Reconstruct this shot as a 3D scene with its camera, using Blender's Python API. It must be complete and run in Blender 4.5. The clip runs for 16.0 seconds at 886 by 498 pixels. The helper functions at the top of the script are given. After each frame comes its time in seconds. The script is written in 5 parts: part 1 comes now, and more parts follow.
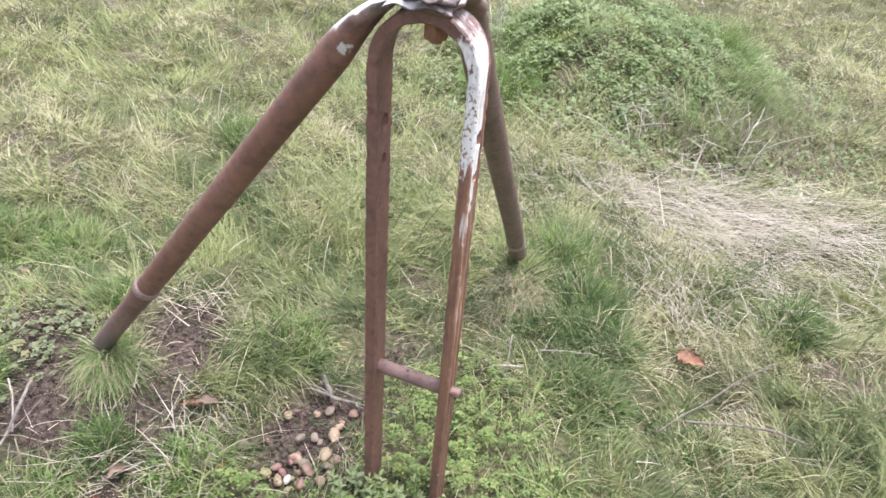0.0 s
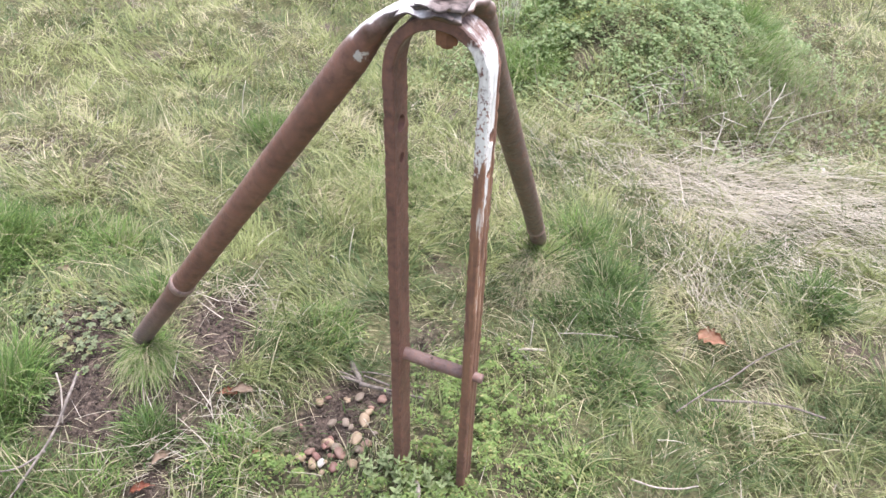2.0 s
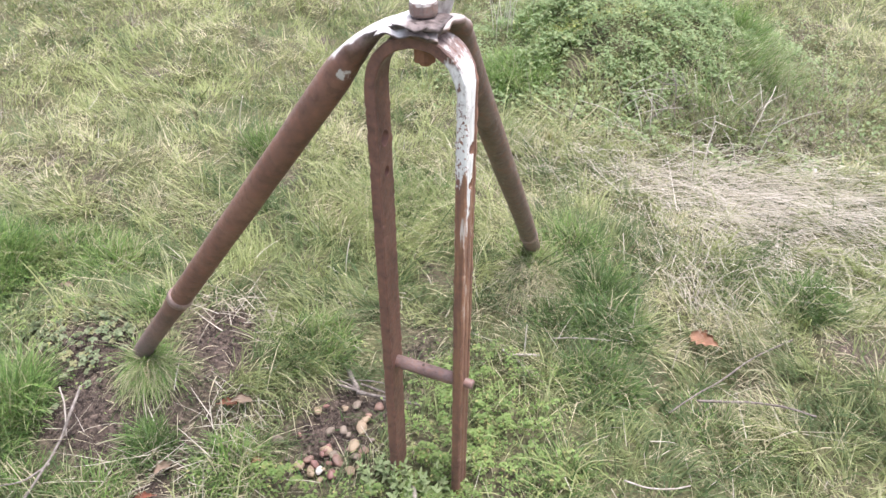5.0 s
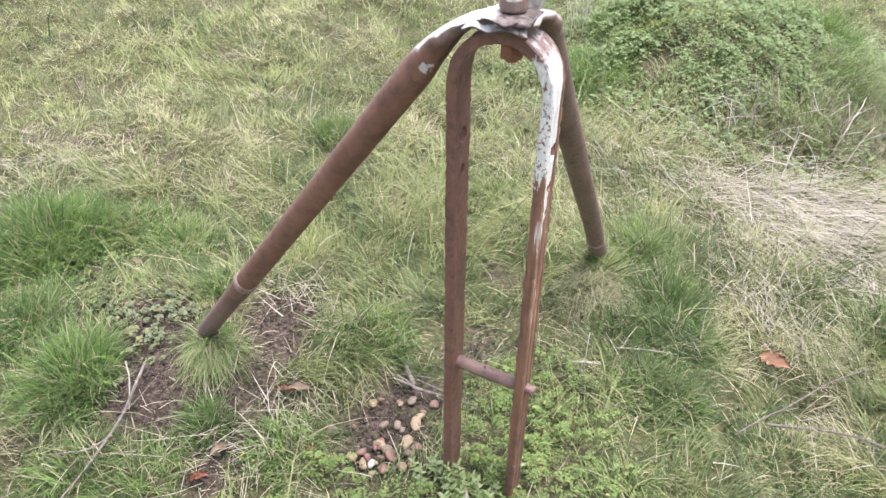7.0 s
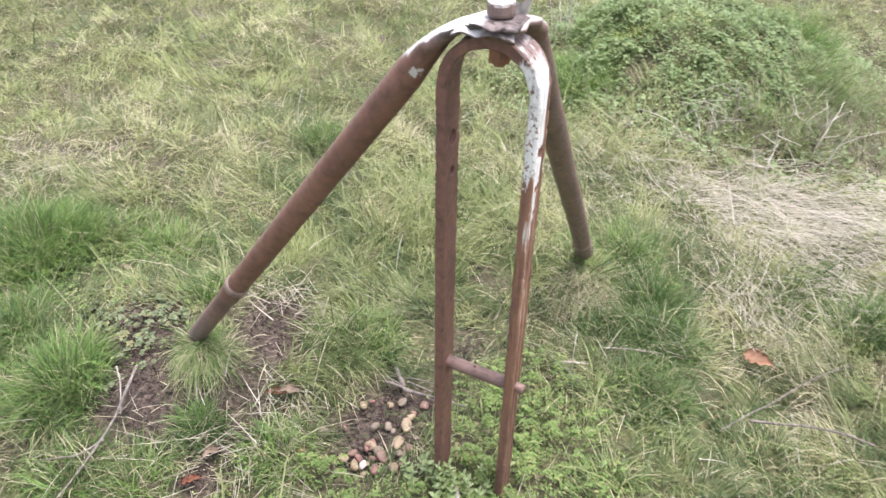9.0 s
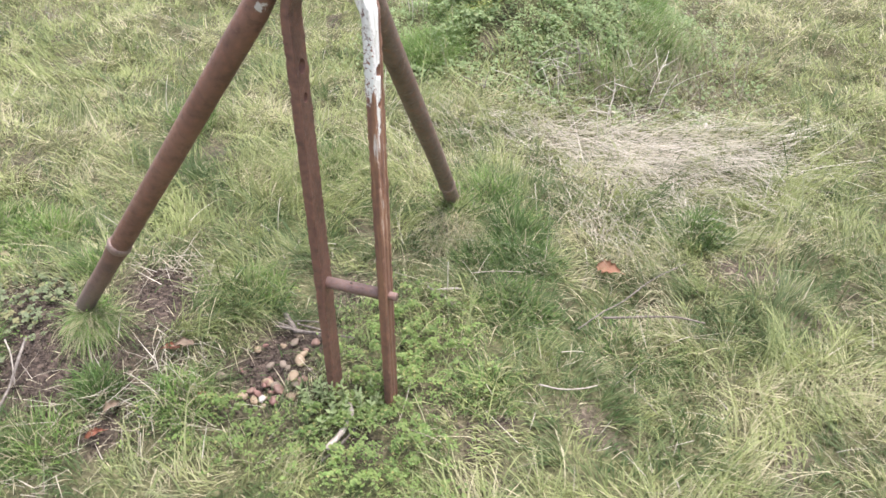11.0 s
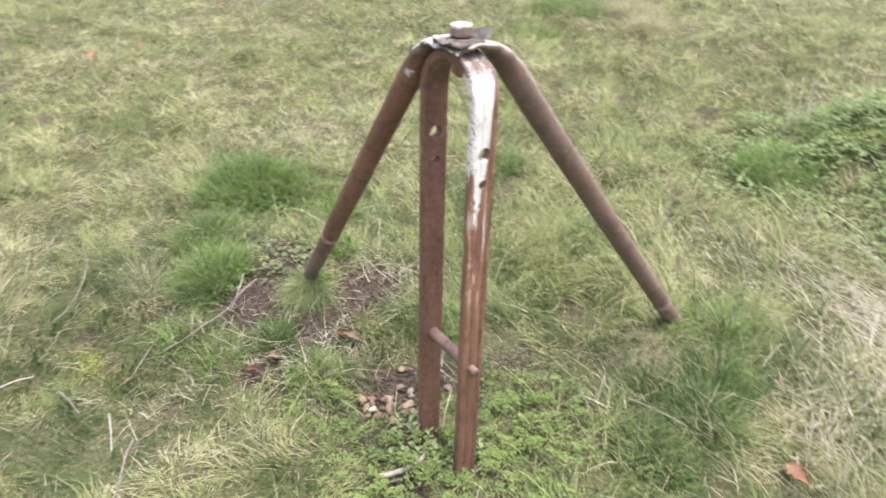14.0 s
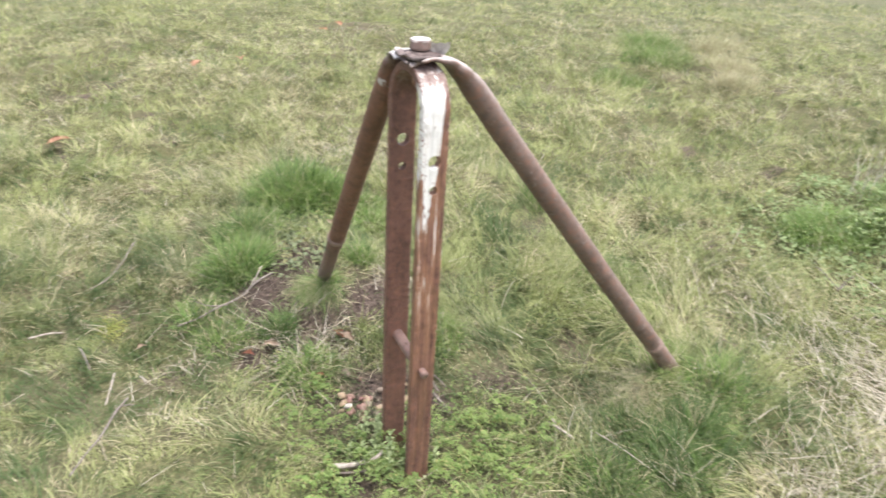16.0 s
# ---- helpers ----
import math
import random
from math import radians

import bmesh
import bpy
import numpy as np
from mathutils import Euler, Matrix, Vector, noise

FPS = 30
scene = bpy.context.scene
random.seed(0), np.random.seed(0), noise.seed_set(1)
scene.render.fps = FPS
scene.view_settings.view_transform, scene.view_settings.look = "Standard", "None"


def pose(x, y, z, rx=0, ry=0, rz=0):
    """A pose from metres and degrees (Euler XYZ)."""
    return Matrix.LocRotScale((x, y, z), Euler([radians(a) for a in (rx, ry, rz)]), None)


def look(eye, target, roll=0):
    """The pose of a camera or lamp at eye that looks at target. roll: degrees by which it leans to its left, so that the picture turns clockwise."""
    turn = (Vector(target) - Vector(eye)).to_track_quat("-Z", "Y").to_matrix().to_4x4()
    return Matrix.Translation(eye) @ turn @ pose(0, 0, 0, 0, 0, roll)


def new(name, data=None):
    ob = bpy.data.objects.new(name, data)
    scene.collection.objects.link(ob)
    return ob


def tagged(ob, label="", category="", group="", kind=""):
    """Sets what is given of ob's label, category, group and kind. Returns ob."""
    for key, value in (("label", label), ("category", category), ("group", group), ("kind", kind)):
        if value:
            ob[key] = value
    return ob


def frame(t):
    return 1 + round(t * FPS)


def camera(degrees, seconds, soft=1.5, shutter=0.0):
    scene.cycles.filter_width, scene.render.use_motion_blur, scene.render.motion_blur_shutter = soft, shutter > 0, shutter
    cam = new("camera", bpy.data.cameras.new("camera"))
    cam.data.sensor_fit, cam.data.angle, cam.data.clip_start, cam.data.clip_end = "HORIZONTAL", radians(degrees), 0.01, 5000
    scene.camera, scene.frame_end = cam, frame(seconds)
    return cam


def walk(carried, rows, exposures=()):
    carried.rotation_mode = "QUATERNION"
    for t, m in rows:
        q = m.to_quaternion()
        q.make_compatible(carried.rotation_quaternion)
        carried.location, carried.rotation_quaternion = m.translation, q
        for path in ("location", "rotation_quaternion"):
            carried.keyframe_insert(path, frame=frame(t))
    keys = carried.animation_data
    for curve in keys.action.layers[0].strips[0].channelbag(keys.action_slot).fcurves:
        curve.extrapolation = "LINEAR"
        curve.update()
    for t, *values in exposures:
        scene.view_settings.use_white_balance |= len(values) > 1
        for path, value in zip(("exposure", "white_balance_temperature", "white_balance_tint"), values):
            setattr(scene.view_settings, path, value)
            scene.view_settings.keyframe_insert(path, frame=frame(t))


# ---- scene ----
cam = camera(64.3, 16.0, 1.5, 0.4)
PATH = [
    (0, (0.139, -0.023, 1.563), (-0.205, 1.57, 0.404), 3.0),
    (0.5, (0.136, -0.02, 1.569), (-0.258, 1.54, 0.382), 1.2),
    (1, (0.136, -0.04, 1.566), (-0.267, 1.499, 0.353), 0.8),
    (1.5, (0.139, -0.032, 1.599), (-0.306, 1.498, 0.391), -1.1),
    (2, (0.16, -0.052, 1.617), (-0.247, 1.492, 0.413), -0.2),
    (2.5, (0.174, -0.059, 1.618), (-0.245, 1.487, 0.421), -1.6),
    (3, (0.17, -0.057, 1.621), (-0.26, 1.478, 0.413), -1.5),
    (3.2, (0.172, -0.061, 1.627), (-0.24, 1.499, 0.445), -0.8),
    (5.3, (0.206, -0.071, 1.644), (-0.23, 1.477, 0.454), -2.2),
    (5.5, (0.203, -0.068, 1.644), (-0.273, 1.464, 0.45), -1.9),
    (6, (0.182, -0.057, 1.634), (-0.375, 1.439, 0.429), -2.6),
    (6.5, (0.152, -0.05, 1.63), (-0.441, 1.432, 0.425), -2.2),
    (7, (0.163, -0.049, 1.634), (-0.405, 1.449, 0.438), -1.5),
    (7.5, (0.159, -0.053, 1.628), (-0.42, 1.433, 0.421), -0.9),
    (8, (0.145, -0.059, 1.628), (-0.432, 1.432, 0.427), -0.7),
    (8.5, (0.152, -0.062, 1.633), (-0.417, 1.449, 0.452), -0.8),
    (9, (0.165, -0.08, 1.641), (-0.369, 1.442, 0.46), -1.1),
    (9.2, (0.159, -0.116, 1.635), (-0.28, 1.449, 0.477), -1.0),
    (9.5, (0.138, -0.158, 1.662), (-0.107, 1.46, 0.512), -1.5),
    (9.7, (0.077, -0.178, 1.658), (-0.131, 1.392, 0.436), -2.3),
    (11.8, (0.51, -0.375, 1.578), (0.111, 1.208, 0.423), 1.4),
    (12, (0.55, -0.259, 1.596), (0.058, 1.3, 0.443), 2.1),
    (12.2, (0.59, -0.177, 1.622), (-0.022, 1.346, 0.499), -0.2),
    (12.5, (0.636, -0.068, 1.632), (-0.181, 1.416, 0.569), -0.8),
    (12.7, (0.67, -0.028, 1.633), (-0.29, 1.345, 0.601), -0.9),
    (13, (0.738, 0.028, 1.632), (-0.434, 1.238, 0.554), 1.2),
    (13.2, (0.801, 0.044, 1.619), (-0.494, 1.163, 0.489), 0.8),
    (13.5, (0.871, 0.051, 1.609), (-0.474, 1.051, 0.517), 1.9),
    (13.8, (0.927, 0.018, 1.628), (-0.386, 1.127, 0.618), 2.7),
    (14, (0.935, 0.014, 1.642), (-0.322, 1.177, 0.609), 0.3),
    (14.2, (0.947, 0.008, 1.645), (-0.174, 1.191, 0.62), 1.6),
    (14.5, (0.964, 0.029, 1.627), (-0.212, 1.213, 0.526), 0.4),
    (14.8, (1.055, 0.107, 1.641), (-0.281, 1.218, 0.642), 0.3),
    (15, (1.115, 0.161, 1.652), (-0.276, 1.221, 0.682), 1.9),
    (15.2, (1.15, 0.175, 1.643), (-0.359, 1.147, 0.64), 2.8),
    (15.5, (1.188, 0.189, 1.636), (-0.356, 1.035, 0.687), 2.0),
    (16, (1.242, 0.222, 1.617), (-0.229, 1.196, 0.675), 2.8),
]
EXPOSURES = [(0, 1.29, 6130, 19), (3, 1.27, 6180, 18), (6, 1.27, 6220, 16.5), (9.7, 1.26, 6260, 15.5), (12, 1.25, 6400, 14.5), (16, 1.25, 6500, 13.5)]
walk(cam, [(t, look(eye, target, roll)) for t, eye, target, roll in PATH], EXPOSURES)

# ---- light ----
world = bpy.data.worlds.new("sky")
scene.world = world
world.use_nodes = True
wn, wl = world.node_tree.nodes, world.node_tree.links
sky = wn.new("ShaderNodeTexSky")
sky.sky_type = "NISHITA"
sky.sun_disc = False
sky.sun_elevation, sky.sun_rotation = radians(76), radians(65)
sky.dust_density, sky.air_density = 4.0, 1.0
soften = wn.new("ShaderNodeHueSaturation")          # thin high cloud takes most of the blue out
soften.inputs["Saturation"].default_value = 0.5
wl.new(sky.outputs[0], soften.inputs["Color"])
wl.new(soften.outputs[0], wn["Background"].inputs["Color"])
wn["Background"].inputs["Strength"].default_value = 0.15

sun_data = bpy.data.lights.new("sun", "SUN")
sun_data.energy, sun_data.angle, sun_data.color = 1.9, radians(30), (1.0, 0.965, 0.92)
sun = new("sun", sun_data)
sun.matrix_world = look((1.3, 0.6, 6), (0, 0, 0))

# ---- noise and ground shape ----
rng = np.random.default_rng(7)
LATTICE = rng.random((256, 256))


def vnoise(x, y, seed=0):
    """Smooth value noise in 0..1 over arrays."""
    x, y = np.asarray(x, float) + seed * 17.31, np.asarray(y, float) + seed * 9.73
    i, j = np.floor(x).astype(int), np.floor(y).astype(int)
    u, v = x - i, y - j
    u, v = u * u * (3 - 2 * u), v * v * (3 - 2 * v)
    a, b = LATTICE[i % 256, j % 256], LATTICE[(i + 1) % 256, j % 256]
    c, d = LATTICE[i % 256, (j + 1) % 256], LATTICE[(i + 1) % 256, (j + 1) % 256]
    return (a * (1 - u) + b * u) * (1 - v) + (c * (1 - u) + d * u) * v


def hill(x, y, cx, cy, sx, sy):
    return np.exp(-((x - cx) / sx) ** 2 - ((y - cy) / sy) ** 2)


def smooth(a, b, x):
    t = np.clip((x - a) / (b - a), 0, 1)
    return t * t * (3 - 2 * t)


def clumps(x, y, size, seed):
    """Nearest clump of a jittered, warped grid: distance (1 is one grid step), its own number 0..1, and the offset from its middle."""
    x, y = np.asarray(x, float), np.asarray(y, float)
    u = x / size + 0.9 * (vnoise(x / size * 1.1, y / size * 1.1, seed + 40) - 0.5)
    v = y / size + 0.9 * (vnoise(x / size * 1.1, y / size * 1.1, seed + 41) - 0.5)
    i, j = np.floor(u).astype(int), np.floor(v).astype(int)
    near, key, ox, oy = np.full(u.shape, 9.0), np.zeros(u.shape), np.zeros(u.shape), np.zeros(u.shape)
    for di in (-1, 0, 1):
        for dj in (-1, 0, 1):
            p, q = i + di, j + dj
            dx = u - p - 0.1 - 0.8 * LATTICE[(p + seed) % 256, (q + 3 * seed) % 256]
            dy = v - q - 0.1 - 0.8 * LATTICE[(q + 5 * seed + 31) % 256, (p + seed + 77) % 256]
            d = np.hypot(dx, dy)
            better = d < near
            near = np.where(better, d, near)
            key = np.where(better, LATTICE[(p + 57) % 256, (q + seed + 91) % 256], key)
            ox, oy = np.where(better, dx, ox), np.where(better, dy, oy)
    return near, key, ox, oy


def tussock(x, y):
    """Height of the little hummocks in which the grass grows, 0..1."""
    d1, k1, _, _ = clumps(x, y, 0.36, 17)
    d2, k2, _, _ = clumps(x, y, 0.15, 9)
    t = (0.35 + 0.65 * k1) * np.clip(1 - (d1 / 0.8) ** 2, 0, 1) + (0.30 + 0.70 * k2) * np.clip(1 - (d2 / 0.8) ** 2, 0, 1)
    return np.clip(0.78 * t + 0.16 * vnoise(x * 19, y * 19, 18), 0, 1)


def ground_z(x, y):
    x, y = np.asarray(x, float), np.asarray(y, float)
    near = np.exp(-(np.hypot(x, y - 2) / 10) ** 4)
    z = 0.13 * hill(x, y, -1.32, 1.24, 0.50, 0.42) + 0.09 * hill(x, y, -1.9, 2.5, 1.1, 0.8)
    z = z - 0.10 * smooth(0.05, 0.85, x) * near - 0.07 * hill(x, y, -1.2, 0.15, 0.55, 0.45)
    z = z + 0.31 * np.exp(-(((x - 0.34) / 0.74) ** 2 + ((y - 4.25) / 0.74) ** 2) ** 1.7) + 0.045 * hill(x, y, -1.13, 0.98, 0.13, 0.11) + 0.055 * hill(x, y, -0.03, 2.10, 0.20, 0.16) + 0.065 * hill(x, y, -2.0, 1.46, 0.22, 0.20)
    z = z + near * (0.10 * (vnoise(x * 0.9, y * 0.9, 1) - 0.5) * smooth(1.6, 3.0, np.hypot(x, y - 1)) + 0.085 * (tussock(x, y) - 0.5) * (0.25 + 0.65 * smooth(0.9, 1.8, np.hypot(x + 0.5, y - 1.1))) + 0.014 * (vnoise(x * 9, y * 9, 3) - 0.5) + 0.07 * (tussock(x, y) - 0.5) * smooth(2.4, 4.2, np.hypot(x, y - 0.6)))
    return z + (1 - near) * 0.8 * (vnoise(x * 0.03, y * 0.03, 4) - 0.5)


def bare(x, y):
    """How far the soil lies open, 0..1."""
    b = 1.5 * hill(x, y, -1.14, 1.0, 0.19, 0.15) + 1.2 * hill(x, y, -1.30, 1.14, 0.22, 0.16) + 1.9 * hill(x, y, -0.93, 1.36, 0.13, 0.16)
    b = b + 0.5 * hill(x, y, -0.31, 1.54, 0.15, 0.09) + 0.9 * hill(x, y, -0.42, 1.28, 0.16, 0.07) + 1.2 * hill(x, y, 1.10, 1.91, 0.13, 0.11) + 0.8 * hill(x, y, -6.4, 3.9, 0.5, 0.35) + 1.1 * hill(x, y, -0.47, 1.10, 0.16, 0.17) + 0.9 * hill(x, y, -0.12, 0.87, 0.08, 0.06)
    b = b + 0.55 * hill(x, y, -0.86, 0.93, 0.20, 0.16) + 0.5 * hill(x, y, 0.55, 1.95, 0.10, 0.10) + 0.4 * hill(x, y, -3.0, 6.2, 0.4, 0.5) + 0.9 * hill(x, y, -1.52, 0.44, 0.10, 0.06) + 0.6 * hill(x, y, -0.93, 0.55, 0.09, 0.10) + 0.6 * hill(x, y, -1.45, 0.72, 0.10, 0.08) + 0.45 * hill(x, y, -0.75, 1.08, 0.10, 0.08)
    b = b + 1.3 * hill(x, y, -0.01, 3.62, 0.055, 0.075) + 0.9 * hill(x, y, 0.37, 4.21, 0.12, 0.08)
    b = b + 0.75 * smooth(0.66, 0.86, 0.6 * vnoise(x * 3.6, y * 3.6, 33) + 0.4 * vnoise(x * 9.0, y * 9.0, 34)) * smooth(9.0, 4.0, np.hypot(x, y))
    return np.clip(b * (0.55 + 0.9 * vnoise(x * 11, y * 11, 5)), 0, 1)


def herb(x, y):
    """Where small broad-leaved plants cover the ground."""
    h = 1.15 * hill(x, y, -0.11, 1.08, 0.20, 0.26) + 0.4 * hill(x, y, 0.03, 1.22, 0.10, 0.16) + 0.95 * hill(x, y, -0.52, 0.90, 0.17, 0.11) + 0.6 * hill(x, y, -0.05, 0.80, 0.18, 0.09) + 0.4 * hill(x, y, -0.10, 1.42, 0.14, 0.10) + 0.12 * hill(x, y, -1.55, 1.30, 0.25, 0.22)
    h = h - 0.9 * hill(x, y, -0.45, 1.08, 0.15, 0.13)
    return np.clip(h + 0.08 * hill(x, y, -1.28, 1.10, 0.20, 0.14), 0, 1)


def bushy(x, y):
    return np.clip(1.5 * hill(x, y, 0.34, 4.22, 0.78, 0.80) - 1.7 * hill(x, y, -0.01, 3.62, 0.06, 0.08), 0, 1)


def straw(x, y):
    """How dead and pale the grass is, 0..1."""
    s = 0.45 * hill(x, y, 0.75, 2.78, 0.48, 0.28) + 0.5 * hill(x, y, 0.55, 2.15, 0.22, 0.30) + 0.45 * hill(x, y, -0.05, 1.95, 0.22, 0.25) + 0.8 * hill(x, y, -2.5, 5.6, 0.30, 0.40) + 0.8 * hill(x, y, -3.0, 6.3, 0.35, 0.40) + 0.8 * hill(x, y, -3.8, 7.1, 0.45, 0.45) + 0.8 * hill(x, y, -4.5, 7.8, 0.5, 0.5)
    s = s + 0.35 * hill(x, y, -0.9, 0.85, 0.3, 0.2) + 0.3 * hill(x, y, -1.0, 1.65, 0.35, 0.2) + 0.4 * hill(x, y, 1.6, 4.6, 0.6, 1.2)
    patch = vnoise(x * 1.7, y * 1.7, 6) * 0.6 + vnoise(x * 4.3, y * 4.3, 7) * 0.4
    s = s - 0.7 * hill(x, y, -0.75, 1.95, 0.45, 0.35) - 0.5 * hill(x, y, -1.6, 3.0, 0.5, 0.5) - 0.6 * hill(x, y, 0.50, 1.30, 0.45, 0.32) - 0.45 * hill(x, y, -0.7, 0.35, 0.9, 0.45)
    return np.clip(s + 2.3 * (patch - 0.44), 0, 1)


# ---- materials ----
def material(name, rough=0.7, metal=0.0):
    m = bpy.data.materials.new(name)
    m.use_nodes = True
    b = m.node_tree.nodes["Principled BSDF"]
    b.inputs["Roughness"].default_value, b.inputs["Metallic"].default_value = rough, metal
    return m, m.node_tree.nodes, m.node_tree.links, b


def noise_node(n, l, scale, detail=6.0, stretch=None, rough=0.6):
    tex = n.new("ShaderNodeTexNoise")
    tex.inputs["Scale"].default_value, tex.inputs["Detail"].default_value, tex.inputs["Roughness"].default_value = scale, detail, rough
    geo = n.new("ShaderNodeNewGeometry")
    if stretch:
        mul = n.new("ShaderNodeVectorMath")
        mul.operation = "MULTIPLY"
        mul.inputs[1].default_value = stretch
        l.new(geo.outputs["Position"], mul.inputs[0])
        l.new(mul.outputs[0], tex.inputs["Vector"])
    else:
        l.new(geo.outputs["Position"], tex.inputs["Vector"])
    return tex.outputs["Fac"]


def ramp(n, l, value, stops):
    r = n.new("ShaderNodeValToRGB")
    el = r.color_ramp.elements
    while len(el) < len(stops):
        el.new(0.5)
    for e, (p, c) in zip(el, stops):
        e.position, e.color = p, (*c, 1) if len(c) == 3 else c
    l.new(value, r.inputs["Fac"])
    return r.outputs["Color"]


def mix(n, l, fac, a, b):
    m = n.new("ShaderNodeMix")
    m.data_type = "RGBA"
    for k, v in ((0, fac), (6, a), (7, b)):
        if isinstance(v, bpy.types.NodeSocket):
            l.new(v, m.inputs[k])
        else:
            m.inputs[k].default_value = v if not isinstance(v, tuple) else (*v, 1)
    return m.outputs[2]


def calc(n, l, op, a, b=0.0):
    m = n.new("ShaderNodeMath")
    m.operation = op
    for k, v in ((0, a), (1, b)):
        if isinstance(v, bpy.types.NodeSocket):
            l.new(v, m.inputs[k])
        else:
            m.inputs[k].default_value = v
    return m.outputs[0]


def bump(n, l, shader, height, strength=0.3, distance=0.01):
    b = n.new("ShaderNodeBump")
    b.inputs["Strength"].default_value, b.inputs["Distance"].default_value = strength, distance
    l.new(height, b.inputs["Height"])
    l.new(b.outputs[0], shader.inputs["Normal"])


def range01(n, l, v, a, b):
    m = n.new("ShaderNodeMapRange")
    m.inputs[1].default_value, m.inputs[2].default_value = a, b
    l.new(v, m.inputs[0])
    return m.outputs[0]


def plant_material(name, fresh, dull, dead, thin=0.35):
    """Leaf tissue: the attributes 'dry' and 'tint' of each blade choose its colour."""
    m, n, l, b = material(name, 0.55)
    dry, tint = n.new("ShaderNodeAttribute"), n.new("ShaderNodeAttribute")
    dry.attribute_name, tint.attribute_name = "dry", "tint"
    green = mix(n, l, tint.outputs["Fac"], fresh, dull)
    colour = mix(n, l, dry.outputs["Fac"], green, dead)
    fine = noise_node(n, l, 60, 3)
    colour = mix(n, l, range01(n, l, fine, 0.3, 0.75), colour, mix(n, l, 0.35, colour, (0.30, 0.26, 0.13)))
    l.new(colour, b.inputs["Base Color"])
    b.inputs["Specular IOR Level"].default_value = 0.35
    back = n.new("ShaderNodeBsdfTranslucent")
    l.new(colour, back.inputs["Color"])
    both = n.new("ShaderNodeMixShader")
    both.inputs[0].default_value = thin
    l.new(b.outputs[0], both.inputs[1])
    l.new(back.outputs[0], both.inputs[2])
    l.new(both.outputs[0], n["Material Output"].inputs["Surface"])
    return m


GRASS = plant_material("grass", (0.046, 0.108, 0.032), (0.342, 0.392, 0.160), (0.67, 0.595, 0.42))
TUFT = plant_material("tuft_grass", (0.036, 0.125, 0.022), (0.200, 0.370, 0.075), (0.56, 0.49, 0.34))
STRAW = plant_material("straw", (0.24, 0.205, 0.170), (0.69, 0.635, 0.565), (0.40, 0.375, 0.26), 0.2)
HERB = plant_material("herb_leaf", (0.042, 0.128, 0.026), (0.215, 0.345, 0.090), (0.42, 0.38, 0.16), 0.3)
BUSH = plant_material("mound_leaf", (0.170, 0.285, 0.115), (0.340, 0.450, 0.225), (0.34, 0.37, 0.17), 0.4)
SAGE = plant_material("sage_leaf", (0.22, 0.33, 0.125), (0.44, 0.53, 0.28), (0.40, 0.38, 0.20), 0.3)

SOIL, n, l, b = material("soil", 0.95)
coarse, fine = noise_node(n, l, 7, 8), noise_node(n, l, 70, 8)
open_soil = n.new("ShaderNodeAttribute")
open_soil.attribute_name = "bare"
earth = ramp(n, l, fine, [(0.3, (0.026, 0.019, 0.015)), (0.52, (0.088, 0.064, 0.050)), (0.7, (0.20, 0.152, 0.122))])
thatch = ramp(n, l, fine, [(0.28, (0.035, 0.042, 0.014)), (0.5, (0.10, 0.108, 0.040)), (0.72, (0.23, 0.215, 0.11))])
l.new(mix(n, l, open_soil.outputs["Fac"], mix(n, l, range01(n, l, coarse, 0.4, 0.65), thatch, mix(n, l, 0.5, thatch, earth)), earth), b.inputs["Base Color"])
bump(n, l, b, fine, 0.9, 0.012)
far_sward = n.new("ShaderNodeAttribute")
far_sward.attribute_name = "sward"
turf = ramp(n, l, noise_node(n, l, 26, 9), [(0.3, (0.03, 0.04, 0.013)), (0.5, (0.085, 0.098, 0.042)), (0.7, (0.19, 0.18, 0.10))])
turf = mix(n, l, range01(n, l, noise_node(n, l, 1.3, 5), 0.4, 0.65), turf, mix(n, l, 0.5, turf, (0.17, 0.15, 0.09)))
l.new(mix(n, l, far_sward.outputs["Fac"], b.inputs["Base Color"].links[0].from_socket, turf), b.inputs["Base Color"])


def rust_material(name, dark, mid_tone, light, scale=1.0, stretch=None):
    m, n, l, b = material(name, 0.75)
    big, grain, mid = noise_node(n, l, 14 * scale, 6, stretch), noise_node(n, l, 160 * scale, 6), noise_node(n, l, 55 * scale, 4)
    c = ramp(n, l, big, [(0.3, dark), (0.5, mid_tone), (0.72, light)])
    c = mix(n, l, range01(n, l, grain, 0.35, 0.7), c, mix(n, l, 0.45, c, (0.24, 0.12, 0.08)))
    c = mix(n, l, range01(n, l, mid, 0.52, 0.68), c, mix(n, l, 0.5, c, (0.27, 0.125, 0.085)))
    c = mix(n, l, range01(n, l, mid, 0.46, 0.34), c, mix(n, l, 0.35, c, (0.035, 0.022, 0.02)))
    c = mix(n, l, calc(n, l, "MULTIPLY", range01(n, l, grain, 0.66, 0.74), 0.5), c, (0.30, 0.20, 0.15))
    bump(n, l, b, grain, 0.45, 0.003)
    l.new(ramp(n, l, grain, [(0.3, (0.42,) * 3), (0.7, (0.72,) * 3)]), b.inputs["Roughness"])
    return m, n, l, b, c, big, grain


PAINT = (0.78, 0.77, 0.74)
